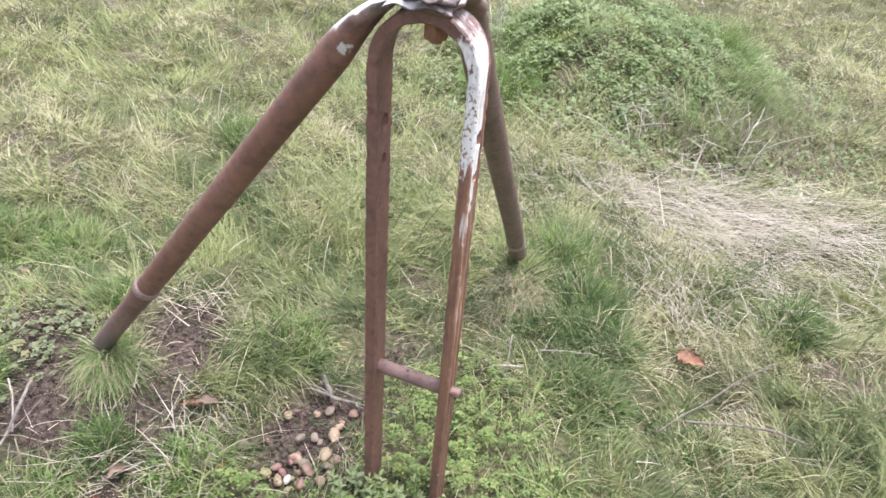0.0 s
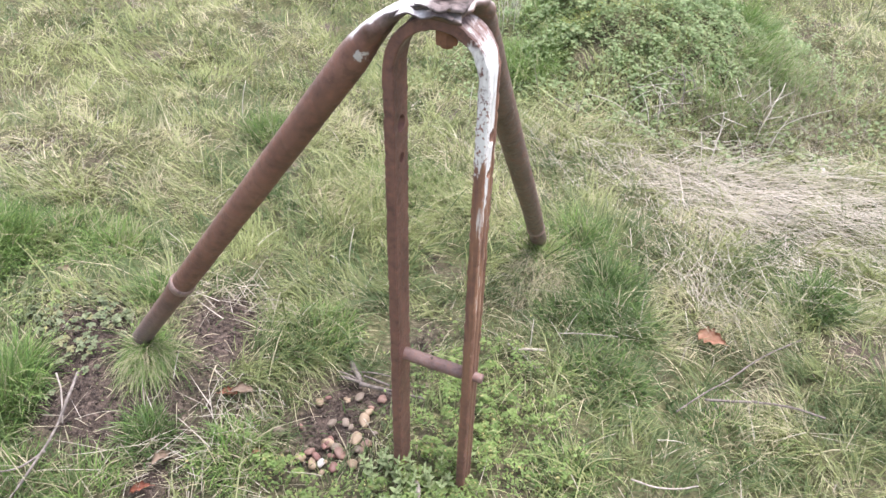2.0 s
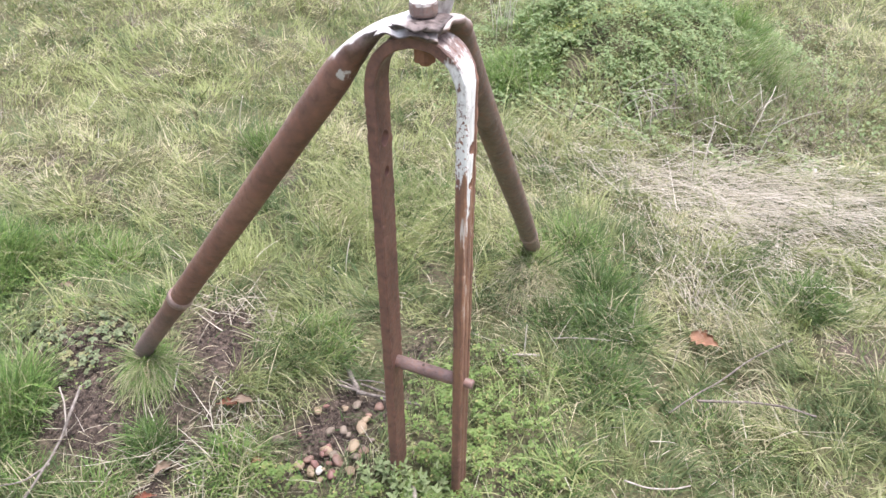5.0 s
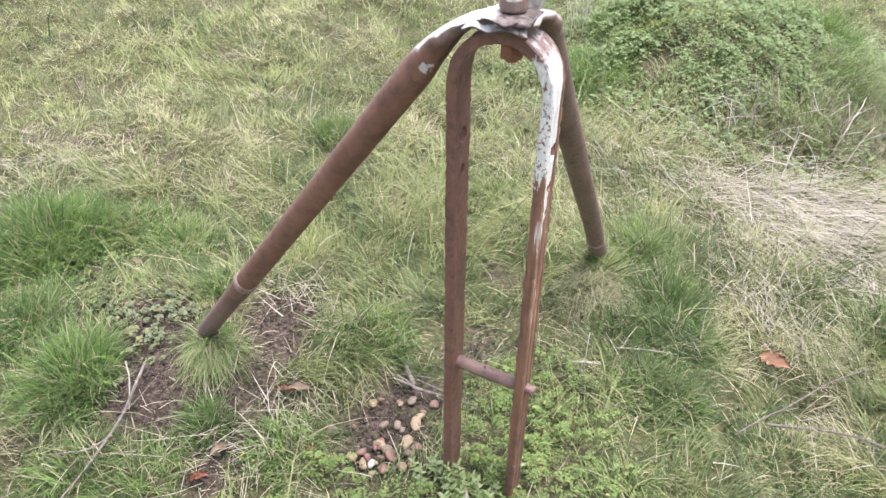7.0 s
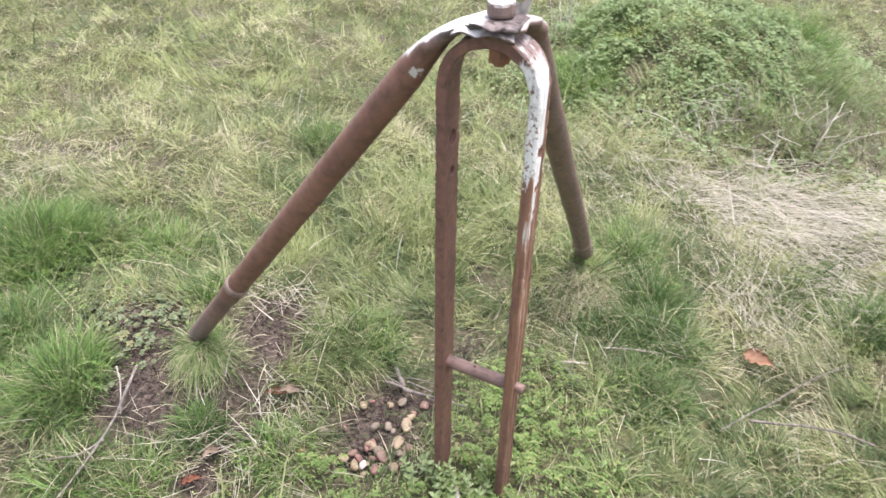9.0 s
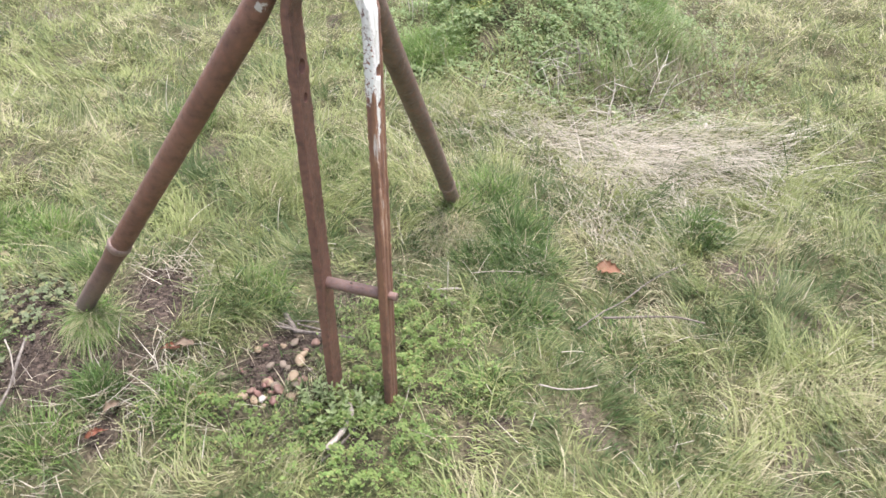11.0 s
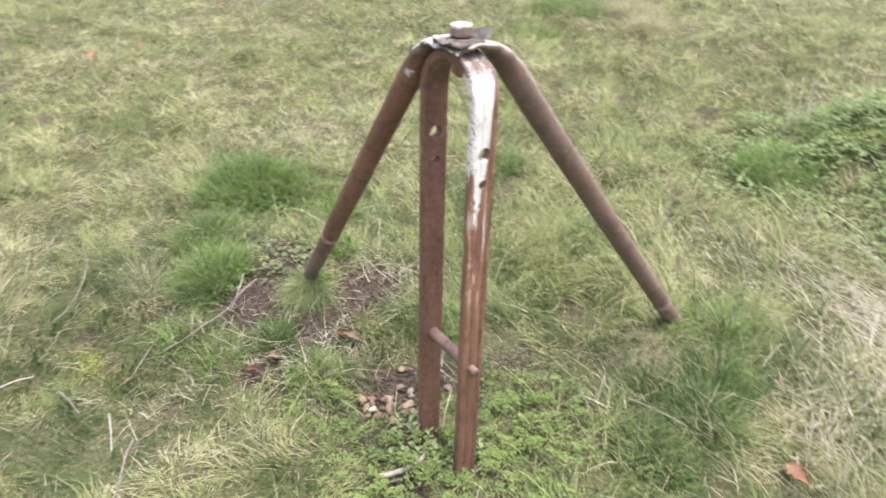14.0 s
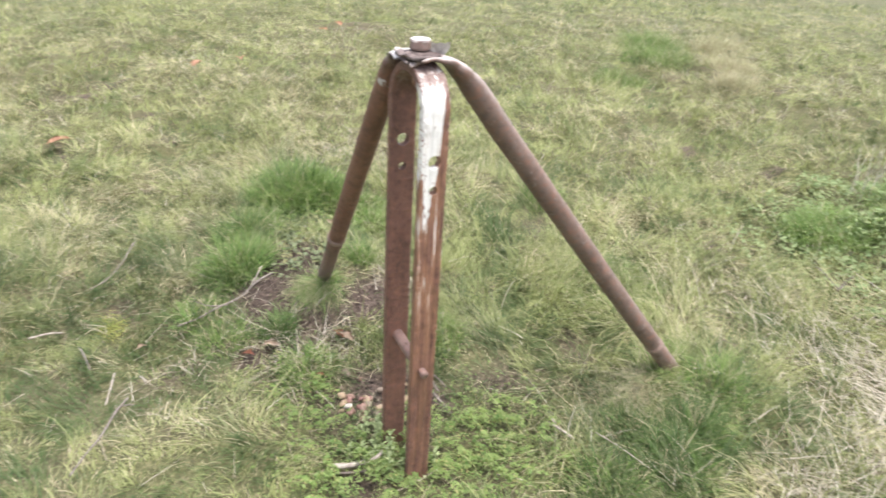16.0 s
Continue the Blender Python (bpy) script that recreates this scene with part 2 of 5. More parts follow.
# flat bar: rust with flaking white paint on the outer side of one leg
BAR, n, l, b, rust, big, grain = rust_material("rusty_bar", (0.068, 0.037, 0.031), (0.155, 0.080, 0.064), (0.245, 0.126, 0.092), 1.0, (1, 1, 0.25))
geo = n.new("ShaderNodeNewGeometry")
xyz = n.new("ShaderNodeSeparateXYZ")
l.new(geo.outputs["Position"], xyz.inputs[0])
px, py, pz = xyz.outputs
run = noise_node(n, l, 60, 5, (1.0, 1.0, 0.09))
flake = noise_node(n, l, 120, 6, (1, 1, 0.6))
orange = calc(n, l, "MULTIPLY", range01(n, l, px, -0.10, -0.09), calc(n, l, "MULTIPLY", range01(n, l, run, 0.40, 0.62), calc(n, l, "MULTIPLY", range01(n, l, pz, 1.12, 1.04), calc(n, l, "ADD", 0.35, calc(n, l, "MULTIPLY", range01(n, l, pz, 0.35, 0.65), 0.65)))))
rust = mix(n, l, calc(n, l, "MULTIPLY", orange, 0.75), rust, (0.37, 0.195, 0.105))
facing = n.new("ShaderNodeSeparateXYZ")
l.new(geo.outputs["Normal"], facing.inputs[0])
upper = calc(n, l, "MULTIPLY", range01(n, l, calc(n, l, "ADD", pz, calc(n, l, "MULTIPLY", flake, 0.10)), 1.215, 1.27), range01(n, l, facing.outputs[1], -0.8, -0.3))
rust = mix(n, l, calc(n, l, "MULTIPLY", upper, 0.75), rust, mix(n, l, range01(n, l, flake, 0.42, 0.6), (0.125, 0.088, 0.080), (0.30, 0.24, 0.22)))
across = range01(n, l, py, 0.998, 1.075)
limit = ramp(n, l, across, [(0.0, (0.50,) * 3), (0.13, (0.50,) * 3), (0.18, (0.08,) * 3), (0.34, (0.12,) * 3), (0.44, (0.40,) * 3), (0.55, (0.44,) * 3), (0.63, (0.62,) * 3), (0.74, (1.0,) * 3), (0.86, (1.3,) * 3)])
low = calc(n, l, "ADD", calc(n, l, "MULTIPLY", limit, 0.32), 0.825)
low = calc(n, l, "ADD", low, calc(n, l, "MULTIPLY", calc(n, l, "SUBTRACT", run, 0.5), 0.18))
paint = range01(n, l, calc(n, l, "SUBTRACT", pz, low), 0.0, 0.006)
top = calc(n, l, "ADD", pz, calc(n, l, "MULTIPLY", calc(n, l, "SUBTRACT", flake, 0.5), 0.10))
paint = calc(n, l, "MULTIPLY", paint, range01(n, l, top, 1.212, 1.19))
paint = calc(n, l, "MULTIPLY", paint, range01(n, l, px, -0.085, -0.075))
wear = calc(n, l, "ADD", calc(n, l, "MULTIPLY", range01(n, l, pz, 1.12, 0.90), 0.065), 0.365)
chip = range01(n, l, calc(n, l, "SUBTRACT", calc(n, l, "MULTIPLY", calc(n, l, "ADD", flake, run), 0.5), wear), 0.0, 0.03)
paint = calc(n, l, "MULTIPLY", paint, chip)
mark = calc(n, l, "MULTIPLY", range01(n, l, noise_node(n, l, 230, 3, (1, 1, 0.7)), 0.56, 0.60), calc(n, l, "MULTIPLY", range01(n, l, py, 1.010, 1.006), range01(n, l, pz, 1.15, 1.11)))
paint = calc(n, l, "MULTIPLY", paint, calc(n, l, "SUBTRACT", 1.0, mark))
crack = calc(n, l, "MULTIPLY", range01(n, l, noise_node(n, l, 130, 3, (1, 1, 0.03)), 0.60, 0.66), range01(n, l, pz, 1.165, 1.10))
paint = calc(n, l, "MULTIPLY", paint, calc(n, l, "SUBTRACT", 1.0, calc(n, l, "MULTIPLY", crack, 0.75)))
streak = calc(n, l, "MULTIPLY", range01(n, l, run, 0.57, 0.64), calc(n, l, "MULTIPLY", range01(n, l, px, -0.09, -0.07), range01(n, l, pz, 0.55, 0.8)))
paint = calc(n, l, "MAXIMUM", paint, calc(n, l, "MULTIPLY", streak, 0.75))
l.new(mix(n, l, paint, rust, mix(n, l, range01(n, l, calc(n, l, "MULTIPLY", calc(n, l, "ADD", flake, run), 0.5), 0.34, 0.48), (0.50, 0.47, 0.45), PAINT)), b.inputs["Base Color"])

# tube legs: brown rust, faded white on the upper side of the flattened end
TUBE, n, l, b, rust, big, grain = rust_material("rusty_tube", (0.112, 0.058, 0.044), (0.182, 0.093, 0.068), (0.265, 0.142, 0.100), 0.7)
geo = n.new("ShaderNodeNewGeometry")
xyz, nor = n.new("ShaderNodeSeparateXYZ"), n.new("ShaderNodeSeparateXYZ")
l.new(geo.outputs["Position"], xyz.inputs[0])
l.new(geo.outputs["Normal"], nor.inputs[0])
px, py, pz = xyz.outputs
flake = noise_node(n, l, 55, 6)
rim = calc(n, l, "ADD", nor.outputs[2], calc(n, l, "MULTIPLY", calc(n, l, "SUBTRACT", flake, 0.5), 0.4))
white = calc(n, l, "MULTIPLY", range01(n, l, rim, 0.50, 0.66), range01(n, l, calc(n, l, "ADD", pz, calc(n, l, "MULTIPLY", flake, 0.06)), 1.205, 1.235))
spot = n.new("ShaderNodeVectorMath")
spot.operation, spot.inputs[1].default_value = "DISTANCE", (-0.268, 1.026, 1.168)
l.new(geo.outputs["Position"], spot.inputs[0])
specks = range01(n, l, calc(n, l, "ADD", spot.outputs["Value"], calc(n, l, "MULTIPLY", flake, 0.03)), 0.0312, 0.0290)
white = calc(n, l, "MULTIPLY", white, range01(n, l, px, -0.132, -0.150))
white = calc(n, l, "MAXIMUM", white, specks)
grey = mix(n, l, range01(n, l, pz, 0.45, 0.15), rust, mix(n, l, 0.7, rust, (0.17, 0.145, 0.135)))
# sky sheen along the tube's upper side, painted in as a paler colour
wear_or_sheen = calc(n, l, "MULTIPLY", range01(n, l, calc(n, l, "ADD", nor.outputs[2], calc(n, l, "MULTIPLY", flake, 0.5)), 0.60, 1.0), 0.72)
wear_or_sheen = calc(n, l, "MULTIPLY", wear_or_sheen, range01(n, l, pz, 1.235, 1.19))
grey = mix(n, l, wear_or_sheen, grey, (0.30, 0.225, 0.19))
grey = mix(n, l, range01(n, l, pz, 1.19, 1.245), grey, mix(n, l, range01(n, l, flake, 0.38, 0.62), (0.050, 0.037, 0.033), (0.19, 0.150, 0.138)))
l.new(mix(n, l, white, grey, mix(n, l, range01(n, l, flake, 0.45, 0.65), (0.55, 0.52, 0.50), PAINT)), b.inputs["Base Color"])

GREY_TUBE, n, l, b, rust, big, grain = rust_material("grey_brown_tube", (0.105, 0.080, 0.068), (0.150, 0.112, 0.096), (0.205, 0.160, 0.140), 0.7)
flake = noise_node(n, l, 55, 6)
geo = n.new("ShaderNodeNewGeometry")
xyz, nor = n.new("ShaderNodeSeparateXYZ"), n.new("ShaderNodeSeparateXYZ")
l.new(geo.outputs["Position"], xyz.inputs[0])
l.new(geo.outputs["Normal"], nor.inputs[0])
rust = mix(n, l, calc(n, l, "MULTIPLY", range01(n, l, flake, 0.60, 0.72), 0.5), rust, (0.34, 0.29, 0.26))
# highlight on upward faces, strongest at the bend, put into the base colour
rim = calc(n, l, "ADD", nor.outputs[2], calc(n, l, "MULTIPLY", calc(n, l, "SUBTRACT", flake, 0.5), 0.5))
top_highlight = calc(n, l, "MULTIPLY", range01(n, l, rim, 0.20, 0.75), calc(n, l, "ADD", 0.25, calc(n, l, "MULTIPLY", range01(n, l, xyz.outputs[2], 0.98, 1.19), 0.65)))
l.new(mix(n, l, top_highlight, rust, (0.42, 0.375, 0.35)), b.inputs["Base Color"])
WELD, n, l, b, rust, big, grain = rust_material("worn_weld", (0.15, 0.10, 0.085), (0.26, 0.195, 0.17), (0.38, 0.31, 0.28), 1.3)
l.new(rust, b.inputs["Base Color"])
ROD, n, l, b, rust, big, grain = rust_material("rusty_rod", (0.12, 0.078, 0.070), (0.19, 0.13, 0.115), (0.27, 0.195, 0.175), 1.3)
l.new(rust, b.inputs["Base Color"])
BOLT, n, l, b, rust, big, grain = rust_material("weathered_bolt", (0.14, 0.105, 0.095), (0.23, 0.175, 0.16), (0.32, 0.26, 0.24), 1.5)
geo = n.new("ShaderNodeNewGeometry")
nor = n.new("ShaderNodeSeparateXYZ")
l.new(geo.outputs["Normal"], nor.inputs[0])
lime = calc(n, l, "ADD", nor.outputs[2], calc(n, l, "MULTIPLY", calc(n, l, "SUBTRACT", big, 0.5), 0.8))
l.new(mix(n, l, range01(n, l, lime, 0.12, 0.6), rust, (0.64, 0.62, 0.60)), b.inputs["Base Color"])
NUT, n, l, b, rust, big, grain = rust_material("rusty_nut", (0.13, 0.055, 0.03), (0.24, 0.11, 0.055), (0.33, 0.17, 0.09), 1.5)
l.new(rust, b.inputs["Base Color"])


def plain(name, a, c, scale=40, rough=0.8, strength=0.3, spread=0.0):
    m, n, l, b = material(name, rough)
    t = noise_node(n, l, scale, 7)
    col = ramp(n, l, t, [(0.3, a), (0.7, c)])
    l.new(col, b.inputs["Base Color"])
    bump(n, l, b, t, strength, 0.004)
    return m


TWIG = plain("twig_bark", (0.075, 0.06, 0.05), (0.25, 0.215, 0.185), 90)
PALE_STICK = plain("bleached_wood", (0.25, 0.213, 0.175), (0.46, 0.415, 0.36), 70)
STONES = [plain("stone_tan", (0.20, 0.142, 0.088), (0.40, 0.305, 0.20), 30, 0.6, 0.15), plain("stone_pink", (0.165, 0.098, 0.078), (0.30, 0.19, 0.14), 30, 0.55, 0.15),
          plain("stone_white", (0.46, 0.42, 0.37), (0.62, 0.58, 0.53), 30, 0.6, 0.15), plain("stone_brown", (0.17, 0.085, 0.07), (0.28, 0.15, 0.12), 30, 0.5, 0.15),
          plain("stone_grey", (0.14, 0.108, 0.080), (0.28, 0.225, 0.170), 30, 0.7, 0.2)]
OAK = plain("oak_leaf", (0.45, 0.225, 0.135), (0.64, 0.40, 0.28), 45, 0.6)
RED_LEAF = plain("red_leaf", (0.22, 0.075, 0.05), (0.42, 0.17, 0.10), 45, 0.6)
TAN_LEAF = plain("tan_leaf", (0.25, 0.18, 0.125), (0.45, 0.345, 0.255), 45, 0.7)
CLOD = plain("clod_soil", (0.036, 0.026, 0.021), (0.14, 0.104, 0.082), 80, 0.95, 0.6)
GREY_STICK = plain("weathered_twig", (0.10, 0.083, 0.070), (0.30, 0.265, 0.23), 80)
DRY_STALK = plain("bleached_stalk", (0.46, 0.41, 0.34), (0.70, 0.65, 0.57), 70)


PALE_TAB = plain("pale_flaking_metal", (0.26, 0.215, 0.195), (0.68, 0.66, 0.64), 55, 0.6, 0.4)


# ---- mesh helpers ----
def mesh_arrays(name, verts, quads=None, tris=None, attrs=(), mat=None, shade=True):
    me = bpy.data.meshes.new(name)
    verts = np.asarray(verts, np.float32)
    quads = np.zeros((0, 4), np.int32) if quads is None else np.asarray(quads, np.int32)
    tris = np.zeros((0, 3), np.int32) if tris is None else np.asarray(tris, np.int32)
    me.vertices.add(len(verts))
    me.vertices.foreach_set("co", verts.ravel())
    loops = np.concatenate([quads.ravel(), tris.ravel()])
    me.loops.add(len(loops))
    me.loops.foreach_set("vertex_index", loops)
    starts = np.concatenate([np.arange(len(quads)) * 4, len(quads) * 4 + np.arange(len(tris)) * 3]).astype(np.int32)
    me.polygons.add(len(starts))
    me.polygons.foreach_set("loop_start", starts)
    me.update(calc_edges=True)
    for key, values in attrs:
        a = me.attributes.new(key, "FLOAT", "POINT")
        a.data.foreach_set("value", np.asarray(values, np.float32))
    if shade:
        me.polygons.foreach_set("use_smooth", np.ones(len(starts), bool))
    if mat:
        me.materials.append(mat)
    return me


def part(name, data, mat, parent=None, label=""):
    """One mesh object, from a bmesh or a mesh, under its thing."""
    if isinstance(data, bmesh.types.BMesh):
        me = bpy.data.meshes.new(name)
        data.to_mesh(me)
        data.free()
    else:
        me = data
    if mat and not me.materials:
        me.materials.append(mat)
    ob = new(name, me)
    ob.parent = parent
    if label:
        tagged(ob, label)
    return ob


def curve_points(pts, per=6):
    """Catmull-Rom through the points."""
    p = np.asarray(pts, float)
    q = np.vstack([2 * p[0] - p[1], p, 2 * p[-1] - p[-2]])
    out = []
    for i in range(1, len(q) - 2):
        for t in np.linspace(0, 1, per, endpoint=False):
            a, b, c, d = q[i - 1], q[i], q[i + 1], q[i + 2]
            out.append(0.5 * (2 * b + (c - a) * t + (2 * a - 5 * b + 4 * c - d) * t * t + (3 * b - a - 3 * c + d) * t ** 3))
    out.append(p[-1])
    return np.array(out)


def sweep(name, pts, wide, thick, power=None, side=None, seg=20, rough=0.0, seed=0):
    """A closed tube along pts; half-width and half-thickness per point, from round (power 1) to flat-sided."""
    pts = np.asarray(pts, float)
    k = len(pts)
    wide, thick = np.broadcast_to(wide, k), np.broadcast_to(thick, k)
    power = np.ones(k) if power is None else np.broadcast_to(power, k)
    tang = np.gradient(pts, axis=0)
    tang /= np.linalg.norm(tang, axis=1)[:, None]
    verts = []
    prev = np.array(side if side is not None else (0.31, 0.89, 0.2), float)
    r = np.random.default_rng(seed)
    a = np.linspace(0, 2 * np.pi, seg, endpoint=False)
    for i in range(k):
        w = prev - tang[i] * (prev @ tang[i])
        w /= np.linalg.norm(w)
        if side is None:
            prev = w
        u = np.cross(tang[i], w)
        c, s = np.cos(a), np.sin(a)
        c, s = np.sign(c) * np.abs(c) ** power[i], np.sign(s) * np.abs(s) ** power[i]
        ring = pts[i] + np.outer(c * wide[i], w) + np.outer(s * thick[i], u)
        if rough:
            ring += r.normal(0, rough, ring.shape)
        verts.append(ring)
    verts = np.vstack(verts)
    i, j = np.meshgrid(np.arange(k - 1), np.arange(seg), indexing="ij")
    i, j = i.ravel(), j.ravel()
    nj = (j + 1) % seg
    quads = np.stack([i * seg + j, i * seg + nj, (i + 1) * seg + nj, (i + 1) * seg + j], 1)
    verts = np.vstack([verts, pts[0], pts[-1]])
    j = np.arange(seg)
    tris = np.vstack([np.stack([np.full(seg, k * seg), (j + 1) % seg, j], 1), np.stack([np.full(seg, k * seg + 1), (k - 1) * seg + j, (k - 1) * seg + (j + 1) % seg], 1)])
    return mesh_arrays(name, verts, quads, tris)


def blades(x, y, z, heading, lean0, lean1, length, width, twist, segs=3):
    """Tapered grass blades that bend from lean0 at the root to lean1 at the tip (radians from upright)."""
    k = len(x)
    pos = np.stack([x, y, z], 1)
    fwd = np.stack([np.cos(heading), np.sin(heading), np.zeros(k)], 1)
    side = np.stack([-np.sin(heading + twist), np.cos(heading + twist), np.zeros(k)], 1)
    per = 2 * segs + 1
    v = np.zeros((k, per, 3))
    for s in range(segs + 1):
        f = s / segs
        w = width * (1 - f) ** 0.6 * 0.5
        if s < segs:
            v[:, 2 * s] = pos - side * w[:, None]
            v[:, 2 * s + 1] = pos + side * w[:, None]
        else:
            v[:, 2 * s] = pos
        lean = lean0 + (lean1 - lean0) * (f + 0.5 / segs)
        step = (length / segs)[:, None]
        pos = pos + fwd * (np.sin(lean)[:, None] * step) + np.array([0, 0, 1]) * (np.cos(lean)[:, None] * step)
    base = np.arange(k)[:, None] * per
    quads = np.concatenate([base + np.array([2 * s, 2 * s + 1, 2 * s + 3, 2 * s + 2]) for s in range(segs - 1)]) if segs > 1 else np.zeros((0, 4), int)
    tris = base + np.array([2 * segs - 2, 2 * segs - 1, 2 * segs])
    return v.reshape(-1, 3), quads, tris, per


def grass_object(name, mat, sets, attrs):
    """Joins several sets of blades into one mesh; attrs: (dry, tint) per blade of each set."""
    vs, qs, ts, dry, tint, at0 = [], [], [], [], [], 0
    for (v, q, t, per), (d, c) in zip(sets, attrs):
        vs.append(v), qs.append(q + at0), ts.append(t + at0), dry.append(np.repeat(d, per)), tint.append(np.repeat(c, per))
        at0 += len(v)
    me = mesh_arrays(name, np.vstack(vs), np.vstack(qs), np.vstack(ts), (("dry", np.concatenate(dry)), ("tint", np.concatenate(tint))), mat)
    return new(name, me)


def leaflets(x, y, z, size, tilt, seed=0, outward=None, aspect=1.0):
    """Small folded oval leaves, four triangles each."""
    r = np.random.default_rng(seed)
    k = len(x)
    h = r.random(k) * 2 * np.pi
    up = np.stack([np.sin(tilt) * np.cos(h), np.sin(tilt) * np.sin(h), np.cos(tilt)], 1)
    g = r.random(k) * 2 * np.pi
    if outward is not None:
        h, g = outward + np.pi, outward
    along = np.stack([np.cos(g), np.sin(g), np.zeros(k)], 1)
    along -= up * np.sum(along * up, 1)[:, None]
    along /= np.linalg.norm(along, axis=1)[:, None]
    side = np.cross(up, along) * aspect
    o = np.stack([x, y, z], 1)
    s = size[:, None]
    v = np.stack([o - along * s * 0.5, o - along * s * 0.05 + side * s * 0.36 + up * s * 0.12, o + along * s * 0.28 + side * s * 0.24 + up * s * 0.08, o + along * s * 0.52 - up * s * 0.10,
                  o + along * s * 0.28 - side * s * 0.24 + up * s * 0.08, o - along * s * 0.05 - side * s * 0.36 + up * s * 0.12, o + along * s * 0.1], 1)
    base = np.arange(k)[:, None] * 7
    tris = np.concatenate([base + np.array(f) for f in ((0, 6, 1), (1, 6, 2), (2, 6, 3), (3, 6, 4), (4, 6, 5), (5, 6, 0))])
    return v.reshape(-1, 3), tris


# ---- ground ----
def axis(lo, hi, step, far):
    fine = np.arange(lo, hi + 1e-6, step)
    grow = np.cumsum(step * 1.22 ** np.arange(1, 60))
    grow = grow[grow < far]
    return np.concatenate([lo - grow[::-1], fine, hi + grow])


gx, gy = axis(-10.0, 2.8, 0.045, 400), axis(-0.6, 11.0, 0.045, 400)
X, Y = np.meshgrid(gx, gy, indexing="ij")
Z = ground_z(X, Y) - 0.02 * bare(X, Y) * (0.4 + 0.8 * vnoise(X * 25, Y * 25, 8))
i, j = np.meshgrid(np.arange(len(gx) - 1), np.arange(len(gy) - 1), indexing="ij")
m = len(gy)
quads = np.stack([i * m + j, (i + 1) * m + j, (i + 1) * m + j + 1, i * m + j + 1], -1).reshape(-1, 4)
ground = new("ground", mesh_arrays("ground", np.stack([X, Y, Z], -1).reshape(-1, 3), quads, None, (("bare", bare(X, Y).ravel()), ("sward", np.maximum(smooth(5.5, 12.0, np.hypot(X - 0.4, Y)), 0.75 * smooth(0, 0.6, np.maximum(X - 1.0 - 0.42 * Y, -0.6 - Y))).ravel())), SOIL))
tagged(ground, "uneven rough meadow ground with matted thatch and open brown soil", "ground", kind="structure")

# ---- the rusty stand ----
stand = new("metal_stand")
stand.location = (-0.14, 1.04, 0.0)
tagged(stand, "rusty iron stand, bent flat bar bolted to two tube legs", "metal stand")
bpy.context.view_layer.update()


def under(ob, parent):
    """Parents ob, whose mesh is in world coordinates, and keeps it in place."""
    ob.parent = parent
    ob.matrix_parent_inverse = parent.matrix_world.inverted()
    bpy.context.view_layer.update()
    return ob


